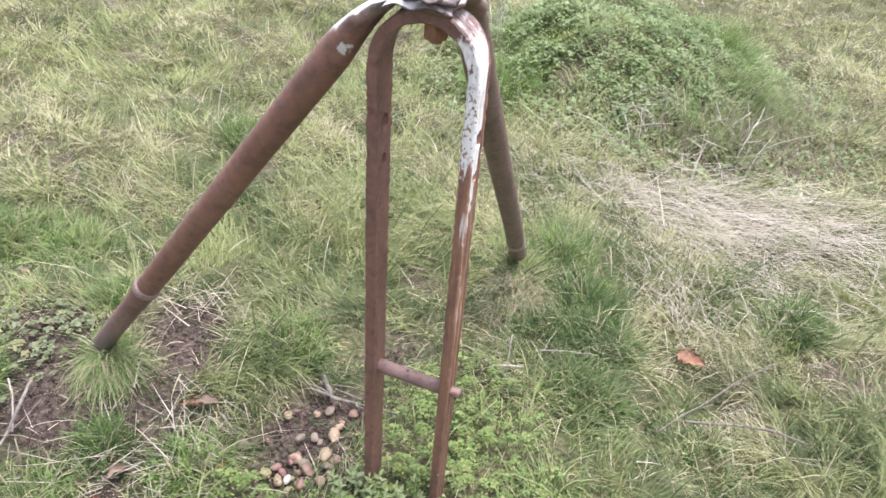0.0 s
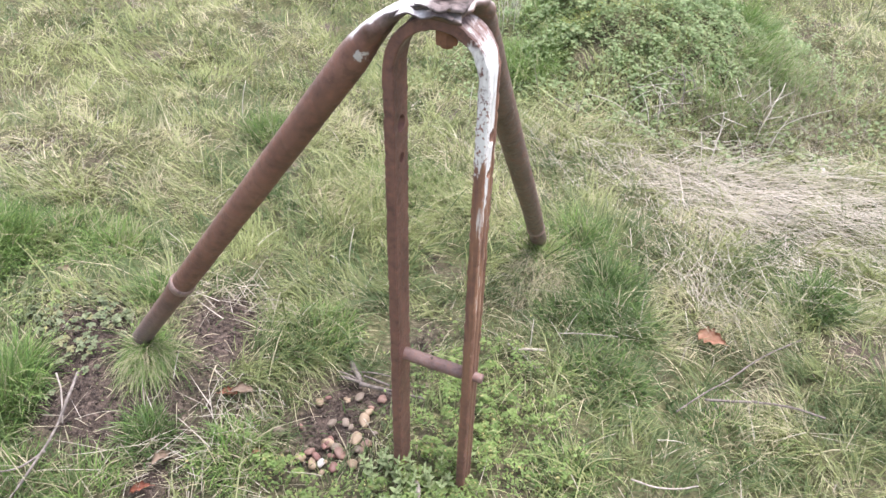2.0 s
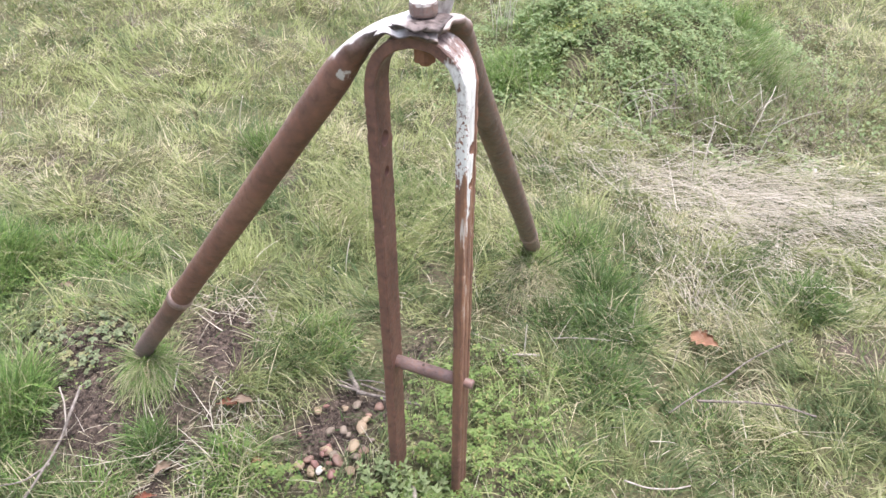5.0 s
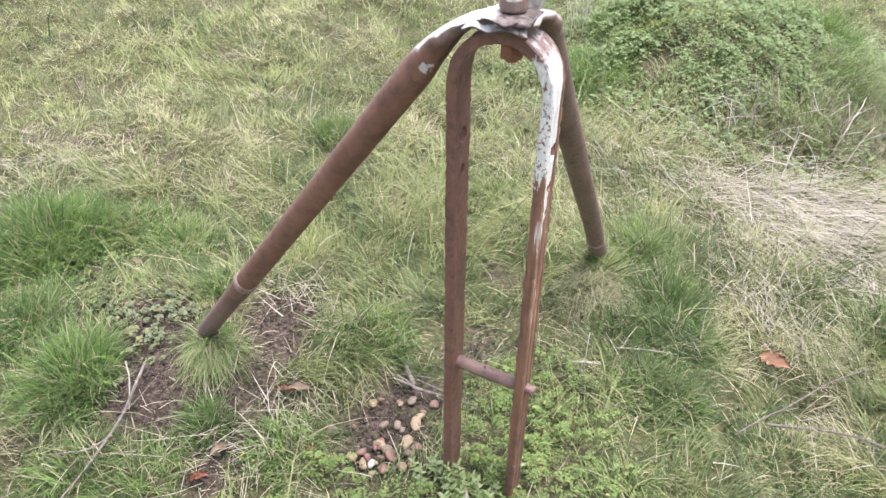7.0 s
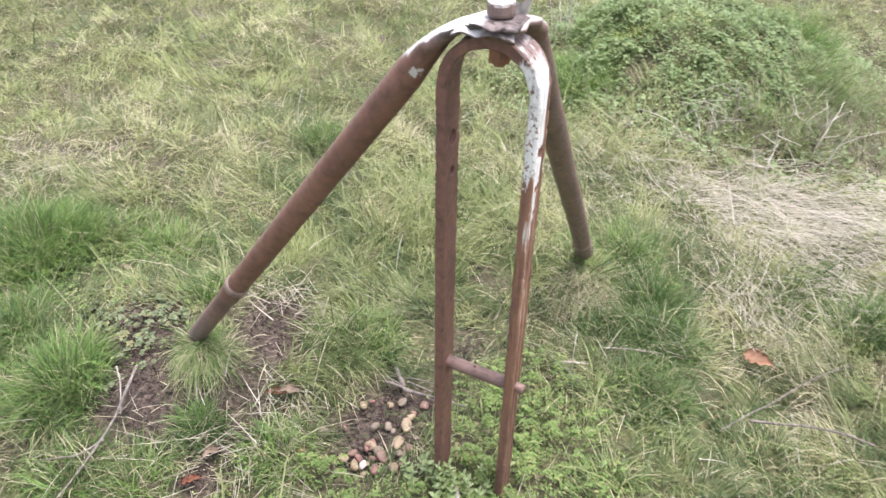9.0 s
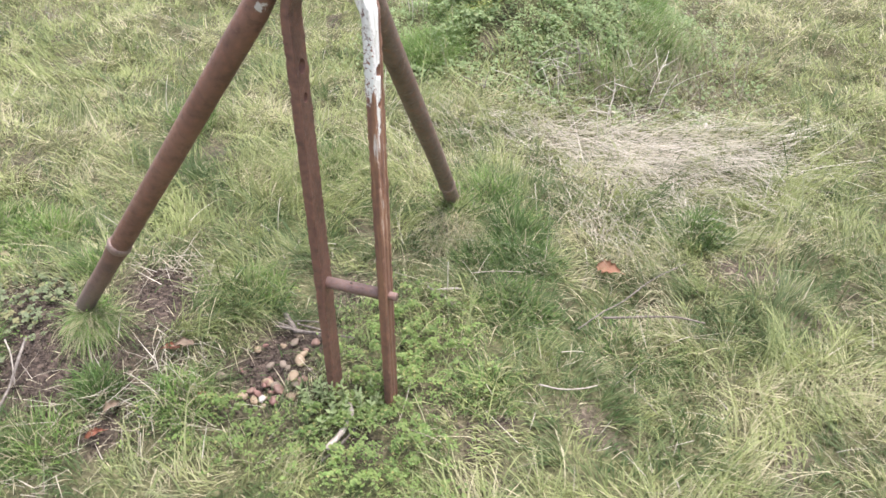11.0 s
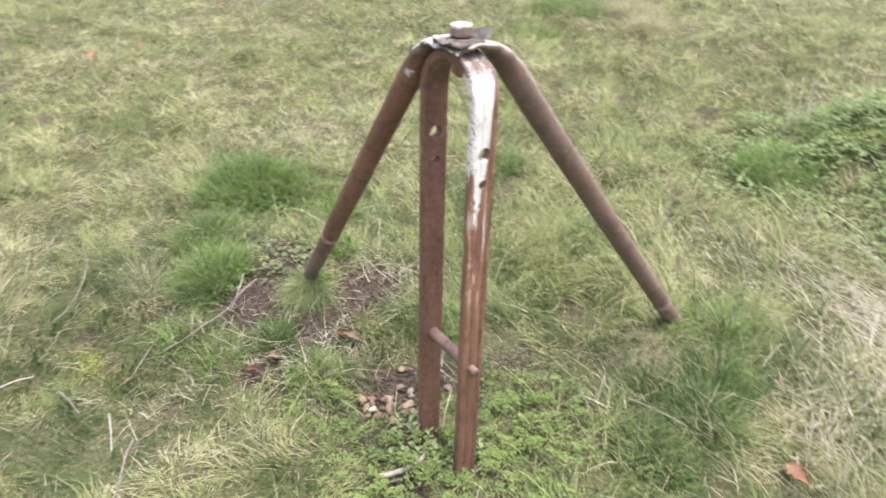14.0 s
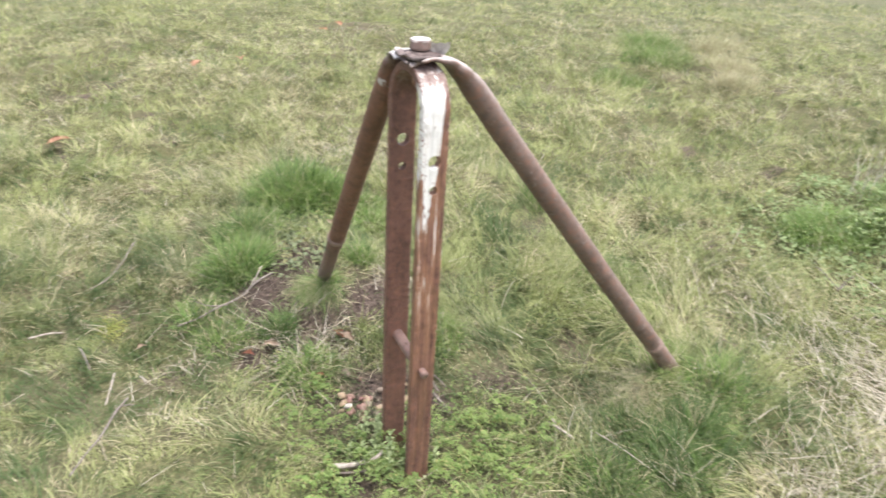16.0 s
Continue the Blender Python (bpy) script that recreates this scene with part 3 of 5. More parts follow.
def fork_bar():
    """Flat bar bent to an upside-down U; its outer side has two shallow rolled grooves."""
    half_w, half_t = 0.0345, 0.0105
    e = Vector((0.997, -0.076, 0)).normalized()          # across the U
    f = Vector((0.076, 0.997, 0)).normalized()           # along the bar's width
    bottom, spring, radius = -0.12, 1.142, 0.0855
    path = []                                            # place across, height, outward direction (across, up)
    for z in np.linspace(bottom, spring, 260):
        path.append((-radius, z, -1.0, 0.0))
    for a in np.linspace(0, np.pi, 25)[1:-1]:
        path.append((-radius * math.cos(a), spring + 1.05 * radius * math.sin(a), -math.cos(a), math.sin(a)))
    for z in np.linspace(spring, bottom, 260):
        path.append((radius, z, 1.0, 0.0))
    w, t, c = half_w, half_t, 0.0028
    section = [(-w, -t + c), (-w + c, -t), (-w * 0.5, -t - 0.0006), (w * 0.5, -t - 0.0006), (w - c, -t), (w, -t + c), (w, t - c), (w - c, t), (w * 0.62, t), (w * 0.54, t - 0.0018), (w * 0.34, t - 0.0018), (w * 0.26, t),
               (-w * 0.22, t), (-w * 0.30, t - 0.0018), (-w * 0.50, t - 0.0018), (-w * 0.58, t), (-w + c, t), (-w, t - c)]
    verts, k = [], len(section)
    for s, z, nx, nz in path:
        lean = 0.027 * (z - 0.9)
        mid = Vector((-0.1365 + lean, 1.0425, z)) + e * s
        for a, b in section:
            wear_or_sheen = 0.0012 * (noise.noise(Vector((s * 30 + a * 50, z * 40, b * 90)))) - (0.0030 if abs(a) > w - 2 * c else 0.0004) * max(0.0, noise.noise(Vector((s * 40 + a * 30, z * 105, b * 60))) - 0.05) ** 0.7
            verts.append(mid + f * a + (e * nx + Vector((0, 0, nz))) * (b + wear_or_sheen))
    i, j = np.meshgrid(np.arange(len(path) - 1), np.arange(k), indexing="ij")
    i, j = i.ravel(), j.ravel()
    quads = np.stack([i * k + j, i * k + (j + 1) % k, (i + 1) * k + (j + 1) % k, (i + 1) * k + j], 1)
    bm = bmesh.new()
    bv = [bm.verts.new(v) for v in verts]
    for q in quads:
        bm.faces.new([bv[a] for a in q])
    bm.faces.new(bv[:k][::-1]), bm.faces.new(bv[-k:])
    bmesh.ops.recalc_face_normals(bm, faces=bm.faces)
    me = bpy.data.meshes.new("bar")
    bm.to_mesh(me)
    bm.free()
    body = new("bar", me)
    # holes through both legs
    cut = bmesh.new()
    for z, r in ((1.030, 0.0168), (0.959, 0.0112)):
        for s in (-radius, radius):
            at = Vector((-0.1365 + 0.027 * (z - 0.9), 1.0425, z)) + e * s
            turn = Vector((0, 0, 1)).rotation_difference(e).to_matrix().to_4x4()
            bmesh.ops.create_cone(cut, cap_ends=True, segments=20, radius1=r, radius2=r, depth=0.06, matrix=Matrix.Translation(at) @ turn)
    cutter = new("cutter", bpy.data.meshes.new("cutter"))
    cut.to_mesh(cutter.data)
    cut.free()
    mod = body.modifiers.new("holes", "BOOLEAN")
    mod.operation, mod.object, mod.solver = "DIFFERENCE", cutter, "EXACT"
    dg = bpy.context.evaluated_depsgraph_get()
    done = bpy.data.meshes.new_from_object(body.evaluated_get(dg))
    bpy.data.objects.remove(body)
    bpy.data.objects.remove(cutter)
    done.materials.append(BAR)
    for p in done.polygons:
        p.use_smooth = False
    return under(part("u_bar", done, BAR, None, "flat iron bar bent into an upside-down U, rust with flaking white paint"), stand)


u_bar = fork_bar()


def leg(points, flat_from, radius, width, seed):
    """Tube leg whose upper end is hammered flat and bent over the bar."""
    pts = curve_points(points, 8)
    d = np.concatenate([[0], np.cumsum(np.linalg.norm(np.diff(pts, axis=0), axis=1))])
    knots = np.concatenate([[0], np.cumsum(np.linalg.norm(np.diff(np.array(points), axis=0), axis=1))])
    f = smooth(knots[flat_from + 1] + 0.02, knots[flat_from + 5] - 0.005, d) ** 0.8
    wide = radius * (1 - f) + width * f + f * 0.005 * np.sin(d * 130 + seed)
    thick = radius * (1 - f) + 0.0055 * f
    return pts, wide, thick, 1 - 0.45 * f


# leg beside the bar
line_a = [(-1.294, 1.233, -0.10), (-1.133, 1.203, 0.10), (-0.891, 1.157, 0.40), (-0.649, 1.111, 0.70), (-0.367, 1.058, 1.05), (-0.306, 1.048, 1.126), (-0.258, 1.043, 1.186), (-0.212, 1.041, 1.230), (-0.162, 1.039, 1.256), (-0.118, 1.037, 1.2625), (-0.080, 1.034, 1.256)]
pts, wide, thick, power = leg(line_a, 4, 0.0305, 0.040, 1.0)
low = pts[:, 2] < 0.40
wide = np.where(low, 0.0275, wide)
thick = np.where(low, 0.0275, thick)
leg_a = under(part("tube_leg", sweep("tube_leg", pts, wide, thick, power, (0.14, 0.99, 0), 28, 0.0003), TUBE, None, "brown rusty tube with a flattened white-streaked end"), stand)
ax = np.array(line_a[4]) - np.array(line_a[1])
ax /= np.linalg.norm(ax)
mid = np.array((-0.867, 1.152, 0.43))
cl = np.array([mid + ax * s for s in (-0.016, -0.012, -0.004, 0.003, 0.010, 0.014)])
under(part("collar", sweep("collar", cl, [0.0285, 0.0325, 0.0345, 0.0345, 0.033, 0.0305], [0.0285, 0.0325, 0.0345, 0.0345, 0.033, 0.0305], None, (0.14, 0.99, 0), 28), WELD, None, "pale worn weld collar"), leg_a)

# leg behind the bar
line_b = [(-0.028, 2.200, -0.08), (-0.035, 2.051, 0.10), (-0.045, 1.797, 0.40), (-0.062, 1.550, 0.70), (-0.081, 1.265, 1.05), (-0.086, 1.190, 1.146), (-0.091, 1.140, 1.205), (-0.097, 1.102, 1.239), (-0.106, 1.064, 1.252), (-0.118, 1.034, 1.2525), (-0.126, 1.004, 1.243)]
pts, wide, thick, power = leg(line_b, 4, 0.0300, 0.040, 2.2)
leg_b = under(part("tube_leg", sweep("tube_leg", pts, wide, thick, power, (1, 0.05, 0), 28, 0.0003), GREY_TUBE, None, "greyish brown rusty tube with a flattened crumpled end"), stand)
ax = np.array(line_b[4]) - np.array(line_b[1])
ax /= np.linalg.norm(ax)
mid = np.array((-0.0385, 1.970, 0.195))
cl = np.array([mid + ax * s for s in (-0.010, -0.006, 0.0, 0.006, 0.010)])
under(part("collar", sweep("collar", cl, [0.030, 0.0322, 0.033, 0.0322, 0.030], [0.030, 0.0322, 0.033, 0.0322, 0.030], None, (1, 0.05, 0), 28), WELD, None, "thin weld band"), leg_b)

# torn edges of the flattened tube ends
def flap(points, widths, up, name, parent, label):
    pts = curve_points(points, 6)
    w = np.interp(np.linspace(0, 1, len(pts)), np.linspace(0, 1, len(widths)), widths)
    return under(part(name, sweep(name, pts, w, 0.0019, 0.6, up, 12, 0.0005, 3), TUBE, None, label), parent)


def fin():
    """Torn tab of the tube's end, bent up beside the bolt, with a ragged level top."""
    bm = bmesh.new()
    rows = []
    for q in range(9):
        t = q / 8
        at = Vector((-0.104 + 0.021 * t, 1.056 + 0.036 * t, 0)) + Vector((0.87, -0.48, 0)) * 0.006 * math.sin(2.6 * t)
        low, high = 1.262 - 0.004 * t, 1.289 + 0.003 * t - 0.004 * abs(math.sin(7 * t))
        low = low + (high - low - 0.003) * max(0.0, t - 0.62) ** 1.4 * 2.6
        rows.append([bm.verts.new((at.x + 0.006 * f * f, at.y - 0.003 * f, low + (high - low) * f)) for f in (0, 0.35, 0.7, 1)])
    for a, c in zip(rows, rows[1:]):
        for q in range(3):
            bm.faces.new((a[q], c[q], c[q + 1], a[q + 1]))
    bmesh.ops.solidify(bm, geom=bm.faces[:], thickness=0.0034)
    return under(part("torn_edge", bm, PALE_TAB, None, "pale grey upturned torn metal tab"), leg_b)


fin()
flap([(-0.200, 1.003, 1.240), (-0.172, 0.999, 1.254), (-0.146, 0.996, 1.250), (-0.120, 0.992, 1.256), (-0.098, 0.994, 1.246)], [0.004, 0.008, 0.011, 0.009, 0.004], (0, -0.9, -0.5), "torn_edge", leg_a, "grey wavy torn metal lip")
flap([(-0.160, 0.998, 1.266), (-0.140, 0.993, 1.268), (-0.118, 0.990, 1.262), (-0.100, 0.990, 1.266)], [0.004, 0.008, 0.009, 0.004], (0, -0.8, -0.25), "torn_edge", leg_b, "grey wavy torn metal lip")


def prism(name, sides, r, z0, z1, at, mat, chamfer, parent, label, turn=0.3):
    bm = bmesh.new()
    bmesh.ops.create_cone(bm, cap_ends=True, segments=sides, radius1=r, radius2=r, depth=z1 - z0, matrix=Matrix.Translation((at[0], at[1], (z0 + z1) / 2)) @ Matrix.Rotation(turn, 4, "Z"))
    bmesh.ops.bevel(bm, geom=[e for e in bm.edges], offset=chamfer, segments=2, affect="EDGES", profile=0.6)
    for v in bm.verts:
        v.co += Vector((noise.noise(v.co * 60), noise.noise(v.co * 60 + Vector((9, 0, 0))), noise.noise(v.co * 60 + Vector((0, 9, 0))))) * 0.0008
    return under(part(name, bm, mat, None, label), parent)


bolt = prism("bolt_head", 8, 0.0243, 1.268, 1.294, (-0.119, 1.037), BOLT, 0.0065, stand, "large weathered bolt head with a pale top")
prism("shank", 12, 0.0105, 1.184, 1.27, (-0.119, 1.038), NUT, 0.001, bolt, "")
prism("nut", 6, 0.021, 1.190, 1.2205, (-0.119, 1.040), NUT, 0.003, stand, "orange rusty nut", 0.1)

rod_pts = np.linspace((-0.245, 1.052, 0.4395), (-0.033, 1.028, 0.4235), 30)
rod_r = np.where(np.linspace(0, 1, 30) > 0.86, 0.0112, 0.0155)
under(part("cross_rod", sweep("cross_rod", rod_pts, rod_r, rod_r, None, (0, 0, 1), 20, 0.0003), ROD, None, "dull brown rod through both legs of the bar"), stand)
bm = bmesh.new()
bmesh.ops.create_cone(bm, cap_ends=True, segments=12, radius1=0.0035, radius2=0.0035, depth=0.004, matrix=Matrix.Translation((-0.155, 1.0400, 0.4475)) @ Matrix.Rotation(0.3, 4, "X"))
under(part("pin_hole", bm, CLOD, None, "small dark hole"), stand)


# ---- grass ----
def meadow():
    r = np.random.default_rng(11)
    k = 6600000
    x, y = r.uniform(-12.5, 7.0, k), r.uniform(-6.0, 15.0, k)
    d = np.hypot(x - 0.4, y)
    dens = np.minimum(1.0, (2.1 / np.maximum(d, 0.1)) ** 1.62)
    dens = dens * np.where((x < 1.0 + 0.42 * y) & (y > -0.6), 1.0, 0.24) * (d < 15)
    first = r.random(k) < dens
    x, y, d = x[first], y[first], d[first]
    k = len(x)
    open_soil = bare(x, y)
    dens = (1 - 0.95 * open_soil) * (1 - 0.94 * np.clip(1.3 * herb(x, y), 0, 1)) * (1 - 0.70 * bushy(x, y)) * (1 - 0.40 * hill(x, y, 0.78, 2.79, 0.48, 0.20))
    clump = tussock(x, y)
    wisp_here = clumps(x, y, 0.085, 23)[1]
    keep = r.random(k) < dens * (0.20 + 1.10 * clump) * (0.45 + 0.8 * wisp_here) * 0.90
    x, y, d, clump, open_soil = x[keep], y[keep], d[keep], clump[keep], open_soil[keep]
    k = len(x)
    _, key, ox, oy = clumps(x, y, 0.15, 9)
    _, wide_key, wx, wy = clumps(x, y, 0.36, 17)
    withered = smooth(0.60, 0.80, 0.55 * key + 0.45 * wide_key) * smooth(0.2, 0.6, np.hypot(x - 0.1, y - 1.35)) * (1 - 0.9 * hill(x, y, -0.60, 1.75, 0.5, 0.4)) * (1 - hill(x, y, -1.75, 1.25, 0.45, 0.4))
    dry = np.clip(0.75 * straw(x, y) + 0.75 * withered, 0, 1)
    dead = r.random(k) < (0.06 + 0.62 * dry)
    _, wisp, _, _ = clumps(x, y, 0.085, 23)
    radial = np.arctan2(oy + 0.5 * wy, ox + 0.5 * wx)
    flow = (vnoise(x * 1.3, y * 1.3, 12) * 1.3 + vnoise(x * 3.4, y * 3.4, 13) * 0.8) * 2 * np.pi
    heading = np.where(((wisp * 5.1) % 1.0) < 0.45, radial, flow) + (wisp - 0.5) * 1.5 + r.normal(0, 1, k) * np.where(r.random(k) < 0.18, 1.5, 0.32)
    tall = 0.55 + 0.55 * vnoise(x * 2.2, y * 2.2, 14) + 0.45 * wide_key
    length = (0.036 + 0.115 * r.random(k) ** 1.8) * (0.85 + 0.15 * smooth(1.6, 2.6, d) - 0.12 * smooth(3.2, 5.0, d)) * tall * (0.42 + 0.72 * clump + 0.42 * wisp) * (1 - 0.6 * np.clip(open_soil, 0, 1)) * (1 - 0.48 * hill(x, y, -0.6, 0.25, 1.1, 0.6))
    width = (0.0022 + 0.0042 * r.random(k) ** 1.7) * np.maximum(1, d / 2.2) ** 0.55
    length = np.where(r.random(k) < 0.04, length * 2.0, length)
    width = np.where(dead, width * 0.75, width)
    lean0 = np.abs(r.normal(0.50, 0.30, k)) + 0.45 * dead
    lean1 = np.minimum(lean0 + np.abs(r.normal(1.30, 0.45, k)), 2.1)
    # random and patchy tint; the clump term paints shade into hollows between tussocks
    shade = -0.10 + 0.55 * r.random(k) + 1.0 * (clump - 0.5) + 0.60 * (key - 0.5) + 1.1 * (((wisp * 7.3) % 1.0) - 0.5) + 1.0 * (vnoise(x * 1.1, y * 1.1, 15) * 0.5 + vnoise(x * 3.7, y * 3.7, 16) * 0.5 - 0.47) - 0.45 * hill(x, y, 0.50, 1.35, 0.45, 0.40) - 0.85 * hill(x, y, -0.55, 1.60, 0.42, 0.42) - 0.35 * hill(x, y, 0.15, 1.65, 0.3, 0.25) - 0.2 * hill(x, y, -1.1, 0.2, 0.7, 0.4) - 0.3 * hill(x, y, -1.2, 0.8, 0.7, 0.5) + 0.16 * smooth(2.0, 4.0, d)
    dryness = np.where(dead, 0.45 + 0.55 * r.random(k), 0.30 * dry * r.random(k))
    z = ground_z(x, y) - 0.008
    sets, attrs = [], []
    for sel, segs in ((d < 3.0, 3), (d >= 3.0, 2)):
        sets.append(blades(x[sel], y[sel], z[sel], heading[sel], lean0[sel], lean1[sel], length[sel], width[sel], r.normal(0, 0.8, sel.sum()), segs))
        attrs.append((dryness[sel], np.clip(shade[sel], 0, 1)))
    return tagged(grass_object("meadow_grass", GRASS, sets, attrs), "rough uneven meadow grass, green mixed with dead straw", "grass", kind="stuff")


meadow()


def lying(x, y, heading, length, lift, r, flat=1.32, spread=0.2, thick=1.0):
    """Long thin stems that lie over one another."""
    k = len(x)
    lean0 = np.clip(r.normal(flat, spread, k), 0.2, 1.58)
    lean1 = np.clip(lean0 + r.normal(0.22, 0.35, k), 0.3, 2.0)
    width = thick * r.uniform(0.0016, 0.0038, k) * np.maximum(1, np.hypot(x - 0.4, y) / 2.5) ** 0.5
    return blades(x, y, ground_z(x, y) + lift, heading, lean0, lean1, length, width, r.normal(0, 0.5, k), 4)


def straw_stems():
    """Dead stems scattered over the grass, and the flattened patch of long ones with its trailing end."""
    r = np.random.default_rng(5)
    sets, attrs = [], []
    k = 110000
    x, y = r.uniform(-6, 2.6, k), r.uniform(0, 8, k)
    keep = (r.random(k) < 0.04 + 0.16 * straw(x, y) ** 2) & (x < 1.0 + 0.4 * y) & (r.random(k) > herb(x, y)) & (r.random(k) > 0.8 * bare(x, y)) & (r.random(k) > bushy(x, y))
    x, y = x[keep], y[keep]
    k = len(x)
    sets.append(lying(x, y, r.random(k) * 2 * np.pi, r.uniform(0.05, 0.16, k), r.uniform(0.01, 0.06, k), r, 1.25, 0.25, 0.85))
    attrs.append((0.6 * r.random(k), r.random(k)))
    # middle x, y, spread along and across, count, heading and its spread, shortest and longest stem, lift, tone
    for cx, cy, sx, sy, k, turn, fan, lo, hi, up, tone in (
            (0.98, 2.86, 0.34, 0.15, 820, 0.02, 0.22, 0.14, 0.44, 0.07, 0.35), (0.62, 2.76, 0.24, 0.14, 460, -0.35, 0.40, 0.10, 0.32, 0.06, 0.15),
            (1.00, 2.62, 0.30, 0.14, 520, -0.50, 0.35, 0.12, 0.38, 0.06, 0.25), (0.70, 2.42, 0.19, 0.20, 320, -1.0, 0.6, 0.08, 0.28, 0.06, 0.0),
            (0.60, 2.08, 0.11, 0.13, 230, -1.5, 0.5, 0.07, 0.22, 0.05, -0.1), (0.95, 2.36, 0.22, 0.16, 280, -0.5, 0.7, 0.08, 0.28, 0.05, 0.15),
            (0.30, 2.85, 0.16, 0.16, 260, -0.5, 0.9, 0.06, 0.20, 0.05, 0.1), (-0.84, 0.88, 0.12, 0.08, 130, 0.0, 3.0, 0.06, 0.17, 0.03, -0.15),
            (-0.75, 1.10, 0.08, 0.07, 60, -0.6, 0.8, 0.06, 0.16, 0.03, 0.1), (-0.90, 1.47, 0.09, 0.06, 80, 0.3, 3.0, 0.08, 0.20, 0.06, -0.2), (-1.47, 0.42, 0.16, 0.12, 45, 0.0, 3.0, 0.06, 0.14, 0.04, -0.35), (-0.90, 0.52, 0.12, 0.10, 60, 0.0, 3.0, 0.06, 0.13, 0.04, -0.35),
            (-2.45, 1.95, 0.20, 0.14, 380, 0.0, 3.0, 0.05, 0.14, 0.06, -0.1), (-0.1, 2.75, 0.25, 0.15, 250, 0.2, 0.7, 0.06, 0.2, 0.05, 0.1)):
        x, y = r.normal(cx, sx, k), r.normal(cy, sy, k)
        flip = np.pi * (r.random(k) < 0.35)
        heading = turn + r.normal(0, fan, k) + 0.9 * (vnoise(x * 3, y * 3, 21) - 0.5) + flip
        sets.append(lying(x, y, heading, lo + (hi - lo) * r.random(k) ** 1.5, up * r.random(k), r))
        attrs.append((np.where(r.random(k) < 0.2, 0.9, 0.4 * r.random(k)), np.clip(tone + r.random(k), 0, 1)))
    return tagged(grass_object("dead_straw", STRAW, sets, attrs), "pale flattened dead grass stems lying on the meadow", "dry grass", kind="stuff")


straw_stems()


def dead_thicket():
    """Tangled grey-brown dead stems in front of the leafy mound and in small withered clumps."""
    r = np.random.default_rng(8)
    sets, attrs = [], []
    for cx, cy, sx, sy, k, tall in ((0.62, 3.36, 0.26, 0.12, 620, 0.22), (1.02, 3.58, 0.22, 0.16, 560, 0.26), (1.25, 3.9, 0.2, 0.25, 300, 0.26), (-3.04, 4.10, 0.16, 0.12, 260, 0.16), (-2.94, 2.66, 0.08, 0.06, 110, 0.11), (-1.55, 3.40, 0.10, 0.07, 120, 0.12), (0.02, 1.84, 0.05, 0.07, 90, 0.12)):
        x, y = r.normal(cx, sx, k), r.normal(cy, sy, k)
        sets.append(lying(x, y, r.random(k) * 2 * np.pi, tall * r.uniform(0.4, 1.3, k), np.zeros(k), r, 0.75, 0.45, 0.95))
        attrs.append((np.where(r.random(k) < 0.5, 1.0, 0.0), 0.75 * r.random(k)))
    return tagged(grass_object("dead_thicket", WITHERED, sets, attrs), "tangled grey-brown dead stems before a leafy mound", "dead stems", kind="stuff")


WITHERED = plant_material("withered_stem", (0.13, 0.105, 0.080), (0.52, 0.475, 0.40), (0.26, 0.22, 0.15), 0.15)
dead_thicket()


def tuft(cx, cy, radius, height, count, seed, lean=0.7, dryness=0.1, slope=None, wide=1.0, tone=0.0):
    """A denser tussock of longer blades that fan out from its middle."""
    r = np.random.default_rng(seed)
    q, a = radius * np.sqrt(r.random(count)), r.random(count) * 2 * np.pi
    x, y = q * np.cos(a), q * np.sin(a)
    f = q / radius
    heading = a + r.normal(0, 1.2, count)
    length = height * r.uniform(0.55, 1.2, count) * (1.1 - 0.35 * f)
    lean0 = np.abs(r.normal(0.1, 0.12, count)) + 0.55 * f * lean
    lean1 = lean0 + np.abs(r.normal(1.25 * lean, 0.6, count))
    length = length * (0.72 + 0.56 * vnoise((cx + x) * 13, (cy + y) * 13, 72))
    if slope is not None:
        heading = np.where(r.random(count) < 0.75, slope + r.normal(0, 0.65, count), heading)
    z = ground_z(cx + x, cy + y) - float(ground_z(cx, cy)) - 0.005
    dead = r.random(count) < dryness
    tint = np.clip(tone + r.random(count) ** 1.3 + 0.7 * (vnoise((cx + x) * 11, (cy + y) * 11, 71) - 0.5), 0, 1)
    width = wide * (0.0022 + 0.0030 * r.random(count) ** 1.4)
    twist = r.normal(0, 0.8, count)
    ob = None
    for sel, name in ((~dead, "grass_tuft"), (dead, "dead_blade" if dryness < 0.99 else "grass_tuft")):
        if sel.sum() < 3:
            continue
        v = blades(x[sel], y[sel], z[sel], heading[sel], lean0[sel], lean1[sel], length[sel], width[sel], twist[sel], 4)
        dry = r.uniform(0.45, 1, sel.sum()) if sel is dead else 0.12 * r.random(sel.sum())
        piece = grass_object(name, TUFT, [v], [(dry, tint[sel])])
        if ob is None:
            ob = piece
        else:
            piece.parent = ob
            tagged(piece, "pale dead blades")
    ob.location = (cx, cy, float(ground_z(cx, cy)))
    return ob


